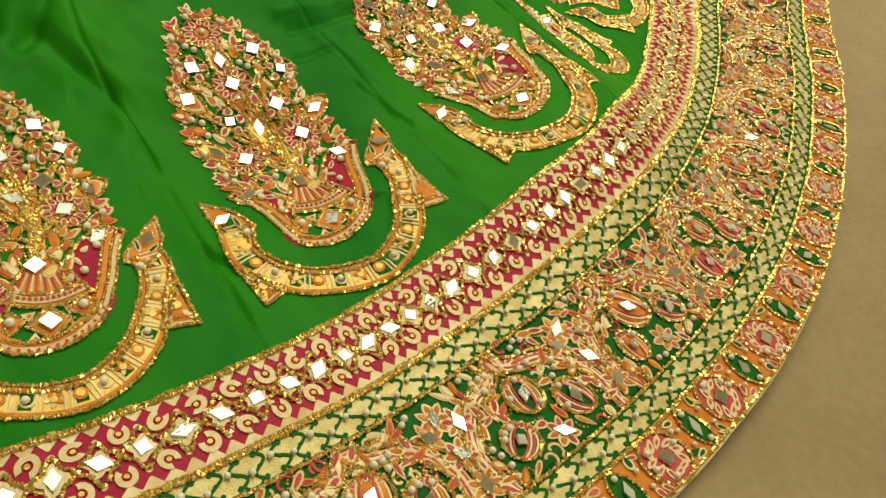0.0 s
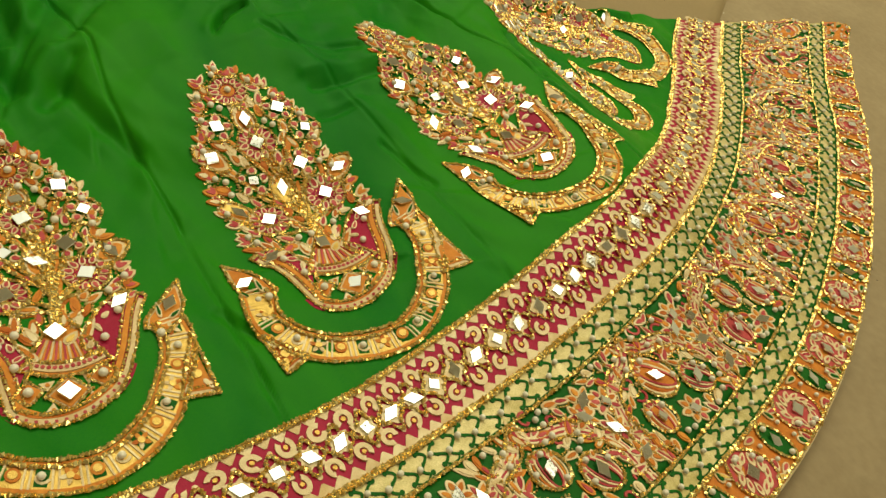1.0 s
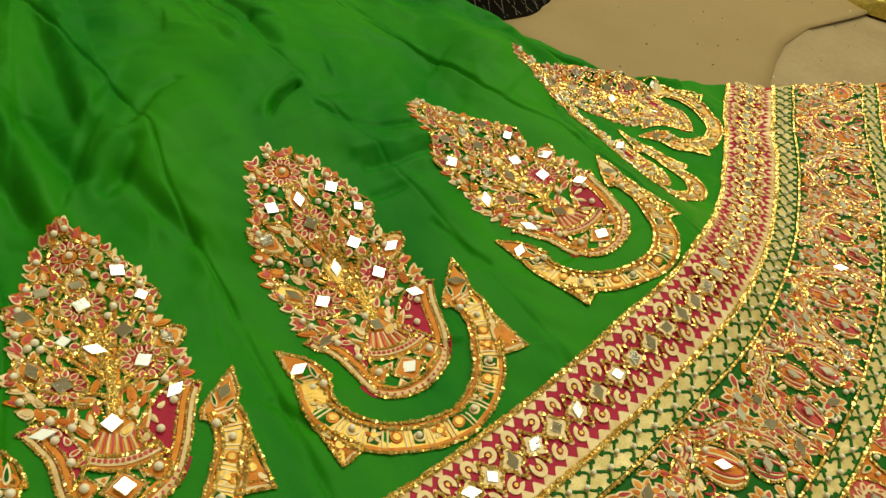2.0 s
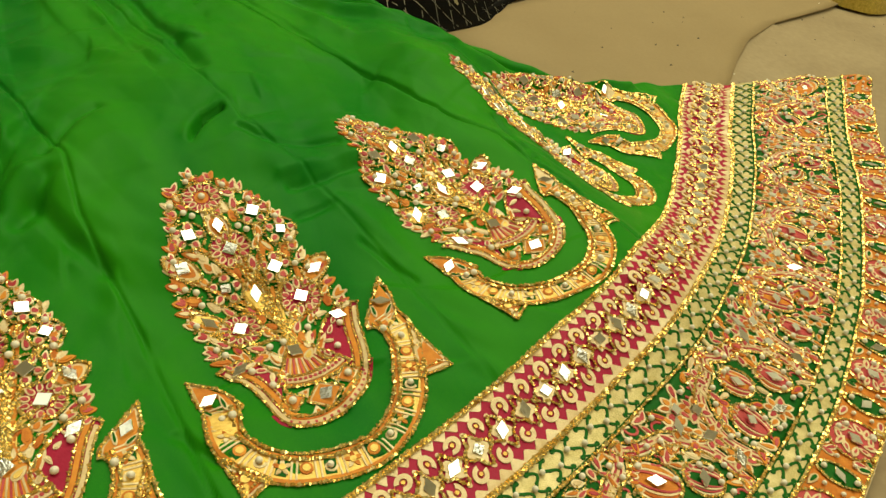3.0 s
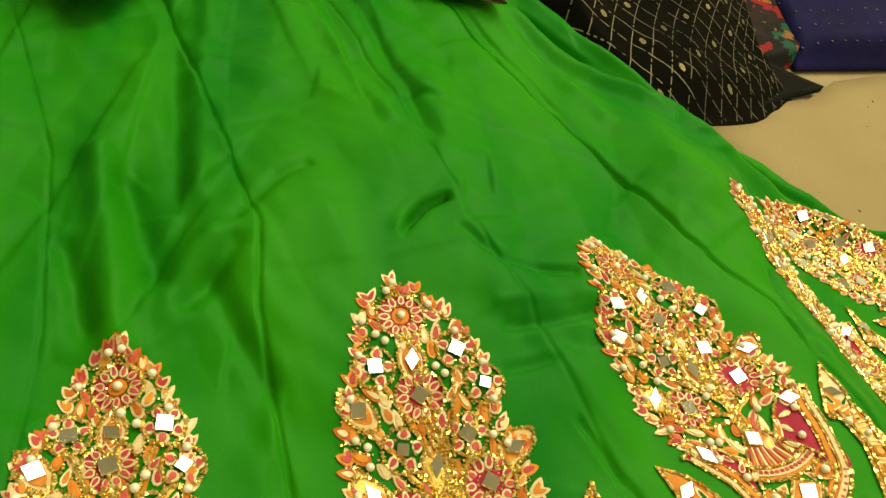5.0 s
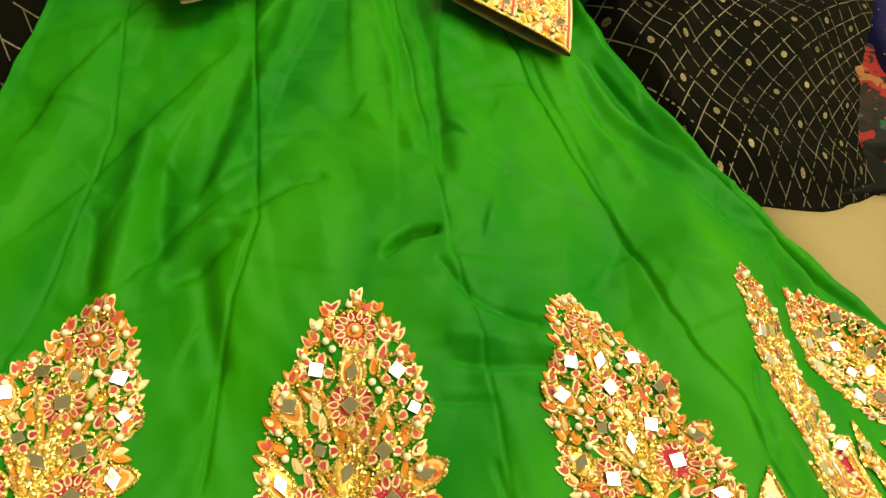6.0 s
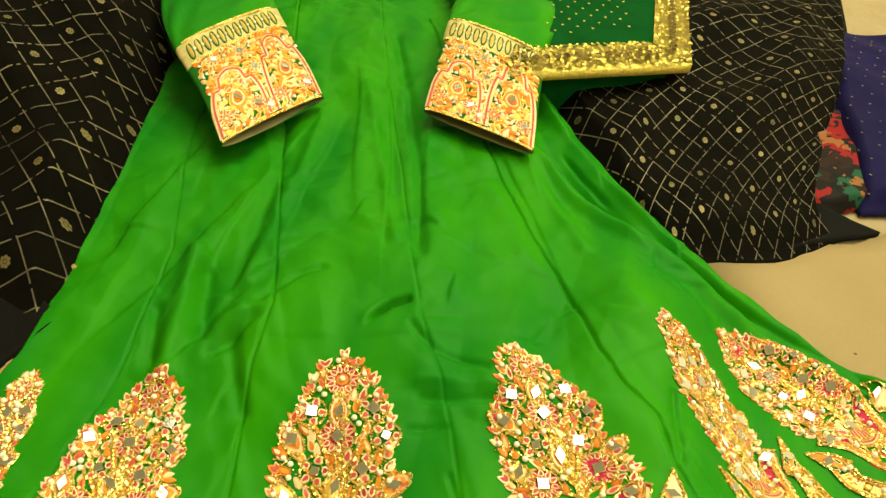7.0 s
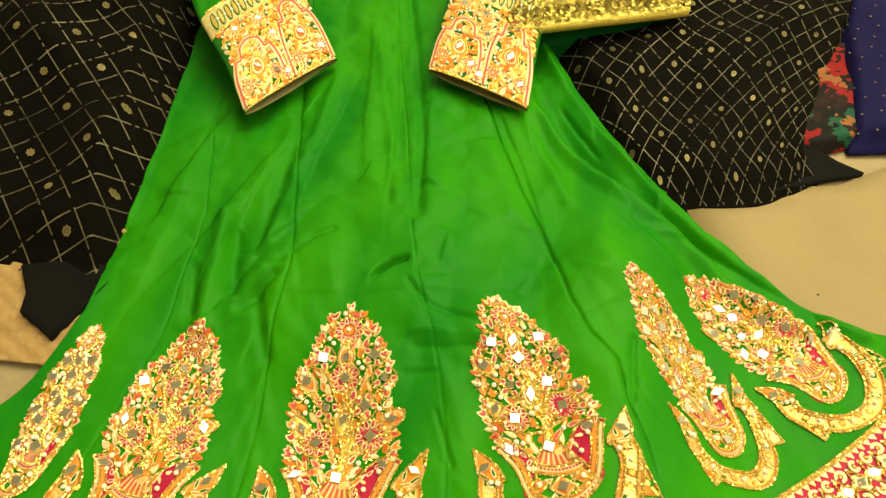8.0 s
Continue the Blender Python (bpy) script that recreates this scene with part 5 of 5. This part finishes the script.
    v = np.array(s.v)
    p = lift(v[:, 0], v[:, 1])
    p[:, 2] += v[:, 2] + 0.0003
    part("petal_embroidery", p, s.f, PALETTE, cuff, "cream, orange and rose stitched petals", False, s.m)
    for name, pts, mt, r in (("gold_bead_cord", golds, BEAD, 0.0011), ("pearl_stitching", pearls, PEARL, 0.0020)):
        g = np.array(pts)
        q = lift(g[:, 0], g[:, 1])
        vv, ff, n = [], [], 6
        for x, y, z in q:
            k, rr = len(vv), r * rng.uniform(0.8, 1.2)
            vv += [(x + rr * math.cos(a), y + rr * math.sin(a), z + rr * 0.3) for a in np.linspace(0, 6.283, n + 1)[:-1]]
            vv += [(x + 0.6 * rr * math.cos(a), y + 0.6 * rr * math.sin(a), z + rr * 1.1) for a in np.linspace(0, 6.283, n + 1)[:-1]] + [(x, y, z + rr * 1.4)]
            ff += [(k + i, k + (i + 1) % n, k + n + (i + 1) % n, k + n + i) for i in range(n)] + [(k + n + i, k + n + (i + 1) % n, k + 2 * n) for i in range(n)]
        tagged(part(name, vv, ff, mt, cuff, "", name == "pearl_stitching"), kind="stuff")


LEFT = [(-0.226, 0.306, 0.042, 0.0655, 0.0055, 55), (-0.259, 0.362, 0.056, 0.0680, 0.009, 57), (-0.2915, 0.410, 0.064, 0.0715, 0.010, 59), (-0.322, 0.462, 0.066, 0.0740, 0.013, 56),
        (-0.358, 0.56, 0.056, 0.070, 0.022, 34), (-0.382, 0.70, 0.05, 0.066, 0.024, 14), (-0.40, 0.86, 0.05, 0.064, 0.026, 4)]
RIGHT = [(-0.026, 0.309, 0.056, 0.0614, 0.005, -25.5), (-0.022, 0.375, 0.064, 0.0625, 0.008, -27), (-0.018, 0.444, 0.070, 0.0650, 0.010, -30), (-0.013, 0.505, 0.071, 0.0675, 0.013, -30),
         (-0.006, 0.58, 0.064, 0.068, 0.022, -20), (-0.02, 0.70, 0.06, 0.074, 0.024, -6), (-0.05, 0.86, 0.06, 0.08, 0.026, 0)]
for stations, seed in ((LEFT, 3), (RIGHT, 4)):
    line, top, cuff = sleeve(stations, 26, 36, "green silk sleeve folded over the skirt")
    cuff_embroidery(line, cuff, 26, 36, seed)


# ---- the other cloths ----
def heap(name, bottom, top, left, right, height, material, label, category, nu=90, nv=90, seed=0, rough=0.006, lattice=0.0, folds=6, under=True):
    """A crumpled cloth over a low heap, its border lying on the floor."""
    rng = random.Random(seed)
    g = coons(bottom, top, left, right, nu, nv)
    u, v = np.meshgrid(np.linspace(0, 1, nu), np.linspace(0, 1, nv))
    z = height(u, v)
    waves = [(rng.uniform(-3.1, 3.1), rng.uniform(12, 34), rng.uniform(0, 6), rng.uniform(0.3, 1)) for _ in range(folds)]
    x, y = g[..., 0], g[..., 1]
    for a, k, ph, am in waves:
        q = (x * math.cos(a) + y * math.sin(a)) * k + ph
        z = z + rough * am / folds * (1 - np.abs(np.sin(q + 0.9 * np.sin(q * 0.37 + ph)))) * 2.2
    if under:
        z = 0.002 + z * smoothstep(0, 0.05, np.minimum(np.minimum(u, 1 - u), np.minimum(v, 1 - v)))
    z = np.maximum(z, 0.0015)
    if under:
        ring = EDGE_L + EDGE_R[::-1] + INNER[::-1]
        covered = np.zeros(x.shape, bool)
        for (ax, ay), (bx, by) in zip(ring, ring[1:] + ring[:1]):
            covered ^= ((ay > y) != (by > y)) & (x < (bx - ax) * (y - ay) / (by - ay + 1e-12) + ax)
        away = np.where(covered, 0, np.minimum(to_line(x, y, EDGE_R), to_line(x, y, EDGE_L)))
        z = np.where(covered, 0.003, np.minimum(z, 0.003 + 1.3 * away))
    ob = sheet_mesh(name, g, z, material, None, "", 0.0)
    tagged(ob, label, category)
    if lattice:
        lattice_threads(ob, g, z, lattice, rng)
    return ob, g, z


def lattice_threads(ob, g, z, pitch, rng):
    """Metallic check lines and small blossoms woven on a cloth."""
    nv, nu = z.shape
    dv = np.linalg.norm(np.diff(g, axis=0), axis=2).mean(1).sum()
    du = np.linalg.norm(np.diff(g, axis=1), axis=2).mean(0).sum()

    def at(a, b):
        i, j = np.clip(a / du, 0, 0.9999) * (nu - 1), np.clip(b / dv, 0, 0.9999) * (nv - 1)
        i0, j0 = i.astype(int), j.astype(int)
        fi, fj = i - i0, j - j0
        def mixed(w):
            return (w[j0, i0] * (1 - fi) + w[j0, np.minimum(i0 + 1, nu - 1)] * fi) * (1 - fj) + (w[np.minimum(j0 + 1, nv - 1), i0] * (1 - fi) + w[np.minimum(j0 + 1, nv - 1), np.minimum(i0 + 1, nu - 1)] * fi) * fj
        return np.stack([mixed(g[..., 0]), mixed(g[..., 1]), mixed(z) + 0.0009], -1)

    v, f = [], []
    c = math.sqrt(0.5)
    reach = du + dv
    for sgn in (1, -1):
        for k in pitch * np.arange(-int(reach / pitch), int(reach / pitch) + 1):
            t = np.arange(-reach, reach, 0.004)
            a, b = (k + t) * c + du / 2, (-k + t) * c * sgn + dv / 2
            ok = (a > 0.003) & (a < du - 0.003) & (b > 0.003) & (b < dv - 0.003)
            a, b = a[ok], b[ok]
            if len(a) < 3:
                continue
            w = 0.00062
            p, q = at(a + w * c, b - w * c * sgn), at(a - w * c, b + w * c * sgn)
            for i in range(len(a) - 1):
                if rng.random() < 0.80:
                    m = len(v)
                    v += [tuple(p[i]), tuple(p[i + 1]), tuple(q[i + 1]), tuple(q[i])]
                    f.append((m, m + 1, m + 2, m + 3) if sgn > 0 else (m + 3, m + 2, m + 1, m))
    tagged(part("check_threads", v, f, ZARI, ob, "fine silver-gold check threads"), kind="stuff")
    v, f = [], []
    n = int(reach / pitch)
    for i in range(-n, n):
        for j in range(-n, n):
            if i % 2 == 0 and (j + i // 2) % 2 == 0:
                ka, kb = (i + 0.5) * pitch, (j + 0.5) * pitch
                a, b = (ka + kb) * c + du / 2, (ka - kb) * c + dv / 2
                if 0.03 < a < du - 0.03 and 0.03 < b < dv - 0.03:
                    for s in range(8):
                        t = s * 0.90
                        m = len(v)
                        out = 0.0032 if s < 7 else 0.0
                        ring = [(a + out * math.cos(t) + 0.0017 * math.cos(r), b + out * math.sin(t) + 0.0017 * math.sin(r)) for r in np.linspace(0, 6.283, 6)[:-1]]
                        q = at(np.array([e[0] for e in ring]), np.array([e[1] for e in ring]))
                        v += [(x, y, zz + 0.0004) for x, y, zz in q]
                        f.append(tuple(range(m, m + 5)))
    tagged(part("woven_blossoms", v, f, BLOSSOM, ob, "tiny gold woven blossoms"), kind="stuff")


def hump(*spots):
    def height(u, v):
        z = 0.002 + 0 * u
        for cu, cv, su, sv, h in spots:
            z = z + h * np.exp(-(((u - cu) / su) ** 2) - ((v - cv) / sv) ** 2)
        return z
    return height


heap("check_cloth", [(0.10, 0.20), (0.21, 0.215), (0.29, 0.235), (0.34, 0.27)], [(0.0, 1.25), (0.22, 1.25), (0.62, 1.22)], [(0.10, 0.20), (0.04, 0.40), (-0.05, 0.70), (0.0, 1.25)],
     [(0.34, 0.27), (0.342, 0.34), (0.41, 0.50), (0.50, 0.72), (0.62, 1.22)], hump((0.55, 0.40, 0.40, 0.26, 0.045), (0.7, 0.8, 0.5, 0.3, 0.03), (0.15, 0.2, 0.2, 0.1, 0.012)),
     BLACK, "black crumpled sheer cloth with gold check threads on the sheet", "cloth", 150, 200, 2, 0.030, 0.0265, 8)
heap("check_cloth", [(-0.95, -0.02), (-0.70, 0.06), (-0.45, 0.045), (-0.335, 0.02)], [(-0.95, 1.25), (-0.6, 1.27), (-0.28, 1.25)], [(-0.95, -0.02), (-0.98, 0.5), (-0.95, 1.25)],
     [(-0.335, 0.02), (-0.325, 0.12), (-0.335, 0.3), (-0.36, 0.55), (-0.28, 1.25)], hump((0.72, 0.30, 0.30, 0.17, 0.055), (0.45, 0.62, 0.5, 0.22, 0.09), (0.9, 0.1, 0.1, 0.08, 0.01)),
     BLACK, "black crumpled sheer cloth with gold check threads beside the gown", "cloth", 160, 200, 5, 0.026, 0.0285, 8)


def flat_cloth(name, outline, z, material, label, category, wave=0.0015):
    """A thin flat piece with a cut outline."""
    c = np.mean(outline, axis=0)
    rings, v, f = 6, [], []
    n = len(outline)
    for k in range(rings + 1):
        for x, y in outline:
            q = c + (np.array((x, y)) - c) * k / rings
            v.append((q[0], q[1], z + wave * math.sin(60 * q[0] + 35 * q[1])))
    for k in range(rings):
        for i in range(n):
            j = (i + 1) % n
            f.append((k * n + i, (k + 1) * n + i, (k + 1) * n + j, k * n + j))
    m = len(v)
    v += [(x, y, 0.0) for x, y in outline]
    f += [(rings * n + (i + 1) % n, rings * n + i, m + i, m + (i + 1) % n) for i in range(n)]
    return tagged(part(name, v, f, material), label, category)


flat_cloth("cloth_scrap", [(0.275, 0.243), (0.315, 0.262), (0.352, 0.278), (0.390, 0.291), (0.366, 0.305), (0.345, 0.325), (0.340, 0.36), (0.30, 0.36), (0.25, 0.30), (0.24, 0.25)],
           0.006, BLACKCUT, "black lining scrap with a pointed torn corner", "cloth")
flat_cloth("cloth_scrap", [(-0.346, 0.012), (-0.352, -0.006), (-0.359, -0.022), (-0.378, -0.010), (-0.396, 0.0), (-0.40, 0.02), (-0.42, 0.05), (-0.36, 0.07), (-0.33, 0.05)],
           0.0095, BLACKCUT, "black lining corner peeking out below the check cloth", "cloth")
flat_cloth("cream_cloth", [(0.20, 0.214), (0.277, 0.238), (0.280, 0.258), (0.36, 0.272), (0.42, 0.31), (0.60, 0.36), (1.2, 0.50), (1.2, 0.26), (0.85, 0.188), (0.70, 0.167), (0.612, 0.137), (0.545, 0.098), (0.488, 0.06), (0.44, 0.03), (0.30, 0.06), (0.22, 0.12)],
           0.0022, CREAMSHEET, "cream cloth with a cut corner spread under the gown", "cloth", 0.0004)
gx, gy = np.meshgrid(np.linspace(-1.0, -0.345, 260), np.linspace(-0.045, 0.12, 90))
tagged(sheet_mesh("straw_mat", np.stack([gx, gy], -1), 0.004 + 0.0011 * np.abs(np.sin(420 * gy)) * np.sign(np.sin(260 * gx)) * np.where((gy * 420 / math.pi).astype(int) % 2, 1, -1), MAT, None), "tan woven straw mat under the black cloth", "mat")
heap("floral_cloth", [(0.310, 0.338), (0.345, 0.322), (0.375, 0.330), (0.405, 0.352)], [(0.36, 0.52), (0.41, 0.53), (0.47, 0.53)], [(0.310, 0.338), (0.33, 0.42), (0.36, 0.52)], [(0.405, 0.352), (0.43, 0.43), (0.47, 0.53)],
     hump((0.5, 0.3, 0.4, 0.25, 0.003), (0.5, 0.75, 0.5, 0.3, 0.004)), FLORAL, "crumpled red and orange floral printed cloth", "cloth", 60, 70, 7, 0.022)
blue, blue_g, blue_z = heap("blue_cloth", [(0.383, 0.325), (0.44, 0.335), (0.60, 0.36)], [(0.470, 0.78), (0.62, 0.79), (0.78, 0.80)], [(0.383, 0.325), (0.390, 0.40), (0.410, 0.53), (0.470, 0.78)],
                            [(0.60, 0.36), (0.68, 0.55), (0.78, 0.80)], hump((0.5, 0.4, 0.6, 0.5, 0.035)), BLUE, "royal blue chiffon with tiny silver dots", "cloth", 60, 80, 9, 0.014)
dots_v, dots_f = [], []
for j in range(3, 78, 4):
    for i in range(2 + j % 3, 58, 5):
        (x, y), z, m = blue_g[j, i], blue_z[j, i], len(dots_v)
        dots_v += [(x + 0.0016 * math.cos(t), y + 0.0016 * math.sin(t), z + 0.0012) for t in np.linspace(0, 6.283, 7)[:-1]]
        dots_f.append(tuple(range(m, m + 6)))
tagged(part("silver_dots", dots_v, dots_f, ZARI, blue, "", False), kind="stuff")

# net dupatta with a sequinned border, folded square on the black cloth
DZ = 0.072
net, net_g, net_z = heap("dupatta", [(0.0, 0.415), (0.06, 0.432), (0.185, 0.478)], [(0.0, 0.95), (0.08, 0.95), (0.245, 0.95)], [(0.0, 0.415), (0.0, 0.6), (0.0, 0.95)], [(0.185, 0.478), (0.20, 0.6), (0.245, 0.95)],
                         lambda u, v: DZ + 0 * u, DUPATTA, "dark green net dupatta with a wide gold sequin border", "dupatta", 50, 80, 11, 0.004, under=False)


def dupatta_border():
    rng = random.Random(4)
    quads = [((0.0, 0.392), (0.206, 0.466), (0.168, 0.508), (0.0, 0.450)), ((0.206, 0.466), (0.270, 0.95), (0.232, 0.95), (0.168, 0.508))]
    v, f, sv, sf = [], [], [], []
    for q, nu in zip(quads, (50, 90)):
        a, b, c, d = (np.array(e) for e in q)
        k0 = len(v)
        for j in range(7):
            for i in range(nu):
                s, t = i / (nu - 1), min(max(j - 1, 0), 5) / 5
                e = (a * (1 - s) + b * s) * (1 - t) + (d * (1 - s) + c * s) * t
                v.append((e[0], e[1], DZ - 0.004 if j == 0 else DZ + 0.006 + 0.0015 * math.sin(90 * s + 9 * t)))
        f += [(k0 + j * nu + i, k0 + j * nu + i + 1, k0 + (j + 1) * nu + i + 1, k0 + (j + 1) * nu + i) for j in range(6) for i in range(nu - 1)]
        for _ in range(900):
            s, t = rng.random(), rng.random()
            e = (a * (1 - s) + b * s) * (1 - t) + (d * (1 - s) + c * s) * t
            m, r = len(sv), rng.uniform(0.0010, 0.0024)
            tx, ty = rng.gauss(0, 0.3), rng.gauss(0, 0.3)
            sv += [(e[0] + r * math.cos(w), e[1] + r * math.sin(w), DZ + 0.0095 + r * (tx * math.cos(w) + ty * math.sin(w))) for w in np.linspace(0, 6.283, 7)[:-1]]
            sf.append(tuple(range(m, m + 6)))
    part("lace_border", v, f, GOLDLACE, net, "gold sequin lace border")
    dv, df = [], []
    for q, n in zip(quads, (16, 40)):
        a, b, c, d = (np.array(e) for e in q)
        for i in range(n):
            s = (i + 0.5) / n
            e = (a * (1 - s) + b * s) * 0.5 + (d * (1 - s) + c * s) * 0.5
            m = len(dv)
            dv += [(e[0] + 0.0042 * math.cos(w), e[1] + 0.0060 * math.sin(w), DZ + 0.0098) for w in np.linspace(0, 6.283, 9)[:-1]]
            df.append(tuple(range(m, m + 8)))
    tagged(part("sequin_row", dv, df, GOLDDARK, net, "row of dark gold sequins", False), kind="stuff")
    v, f = sv, sf
    tagged(part("sequin_layer", v, f, GOLDLACE, net, "", False), kind="stuff")
    v, f = [], []
    for i in range(8):
        for j in range(20):
            x, y = 0.008 + 0.018 * i + 0.009 * (j % 2), 0.455 + 0.018 * j
            if x < 0.165 and y > 0.40 + 0.5 * x + 0.07:
                m = len(v)
                v += [(x + 0.0017 * math.cos(t), y + 0.0017 * math.sin(t), DZ + 0.0075) for t in np.linspace(0, 6.283, 7)[:-1]]
                f.append(tuple(range(m, m + 6)))
    tagged(part("net_spangle", v, f, GOLDFOIL, net, "", False), kind="stuff")


dupatta_border()

# silver dots of the blue cloth, gold scrap, lint
def crumbs(name, label, category, count, area, size, material, seed, zfun):
    rng = random.Random(seed)
    v, f = [], []
    for _ in range(count):
        x, y = rng.uniform(area[0], area[2]), rng.uniform(area[1], area[3])
        r = rng.uniform(*size)
        z, m, n = zfun(x, y), len(v), 6
        st = rng.uniform(0.5, 1.6)
        v += [(x + st * r * rng.uniform(0.6, 1.2) * math.cos(t), y + r * rng.uniform(0.6, 1.2) * math.sin(t), z) for t in np.linspace(0, 6.283, n + 1)[:-1]] + [(x, y, z + r * 0.8)]
        f += [(m + i, m + (i + 1) % n, m + n) for i in range(n)]
    return tagged(part(name, v, f, material), label, category, kind="stuff")


crumbs("lint", "dark specks of lint scattered on the cream cloth", "lint", 46, (0.24, 0.09, 0.95, 0.36), (0.0007, 0.0020), LINT, 3, lambda x, y: 0.0022)
crumbs("lint", "dark specks of lint scattered on the beige sheet", "lint", 40, (0.30, -0.40, 1.0, 0.10), (0.0005, 0.0014), LINT, 4, lambda x, y: float(floor_z(x, y)))
fv, ff = [], []
frng = random.Random(9)
for _ in range(16):
    x, y, a = frng.uniform(0.28, 0.85), frng.uniform(-0.36, 0.02), frng.uniform(0, 6.3)
    m, n, bend = len(fv), 7, frng.gauss(0, 0.25)
    for k in range(n):
        z = float(floor_z(x, y)) + 0.0004
        for d in (-0.00022, 0.00022):
            fv.append((x - d * math.sin(a), y + d * math.cos(a), z))
        x, y, a = x + 0.003 * math.cos(a), y + 0.003 * math.sin(a), a + bend
    ff += [(m + 2 * k, m + 2 * k + 1, m + 2 * k + 3, m + 2 * k + 2) for k in range(n - 1)]
tagged(part("thread_ends", fv, ff, LINT), "short dark thread ends lying on the sheet", "threads", kind="stuff")
crumbs("loose_sequins", "loose pale sequins dropped on the sheet", "sequins", 8, (0.45, -0.25, 0.95, 0.30), (0.0008, 0.0016), PEARL, 6, lambda x, y: 0.002)
heap("gold_scrap", [(0.885, 0.190), (0.935, 0.158), (1.06, 0.165)], [(0.90, 0.30), (0.98, 0.33), (1.1, 0.33)], [(0.885, 0.190), (0.88, 0.24), (0.90, 0.30)], [(1.06, 0.165), (1.10, 0.24), (1.1, 0.33)],
     hump((0.5, 0.5, 0.5, 0.5, 0.006)), GOLDLACE, "crumpled gold brocade scrap on the sheet", "cloth", 60, 60, 12, 0.03)
v, f = [], []
zx, zy = -0.1805, 0.664
for k in range(6):
    for d in (-0.0016, 0.0016):
        v.append((zx + d, zy + 0.004 * k, float(gown_z(zx, zy + 0.004 * k)) + 0.0018))
part("zip_tab", v, [(2 * k, 2 * k + 1, 2 * k + 3, 2 * k + 2) for k in range(5)], CREAM, gown, "pale zip end in the front seam")
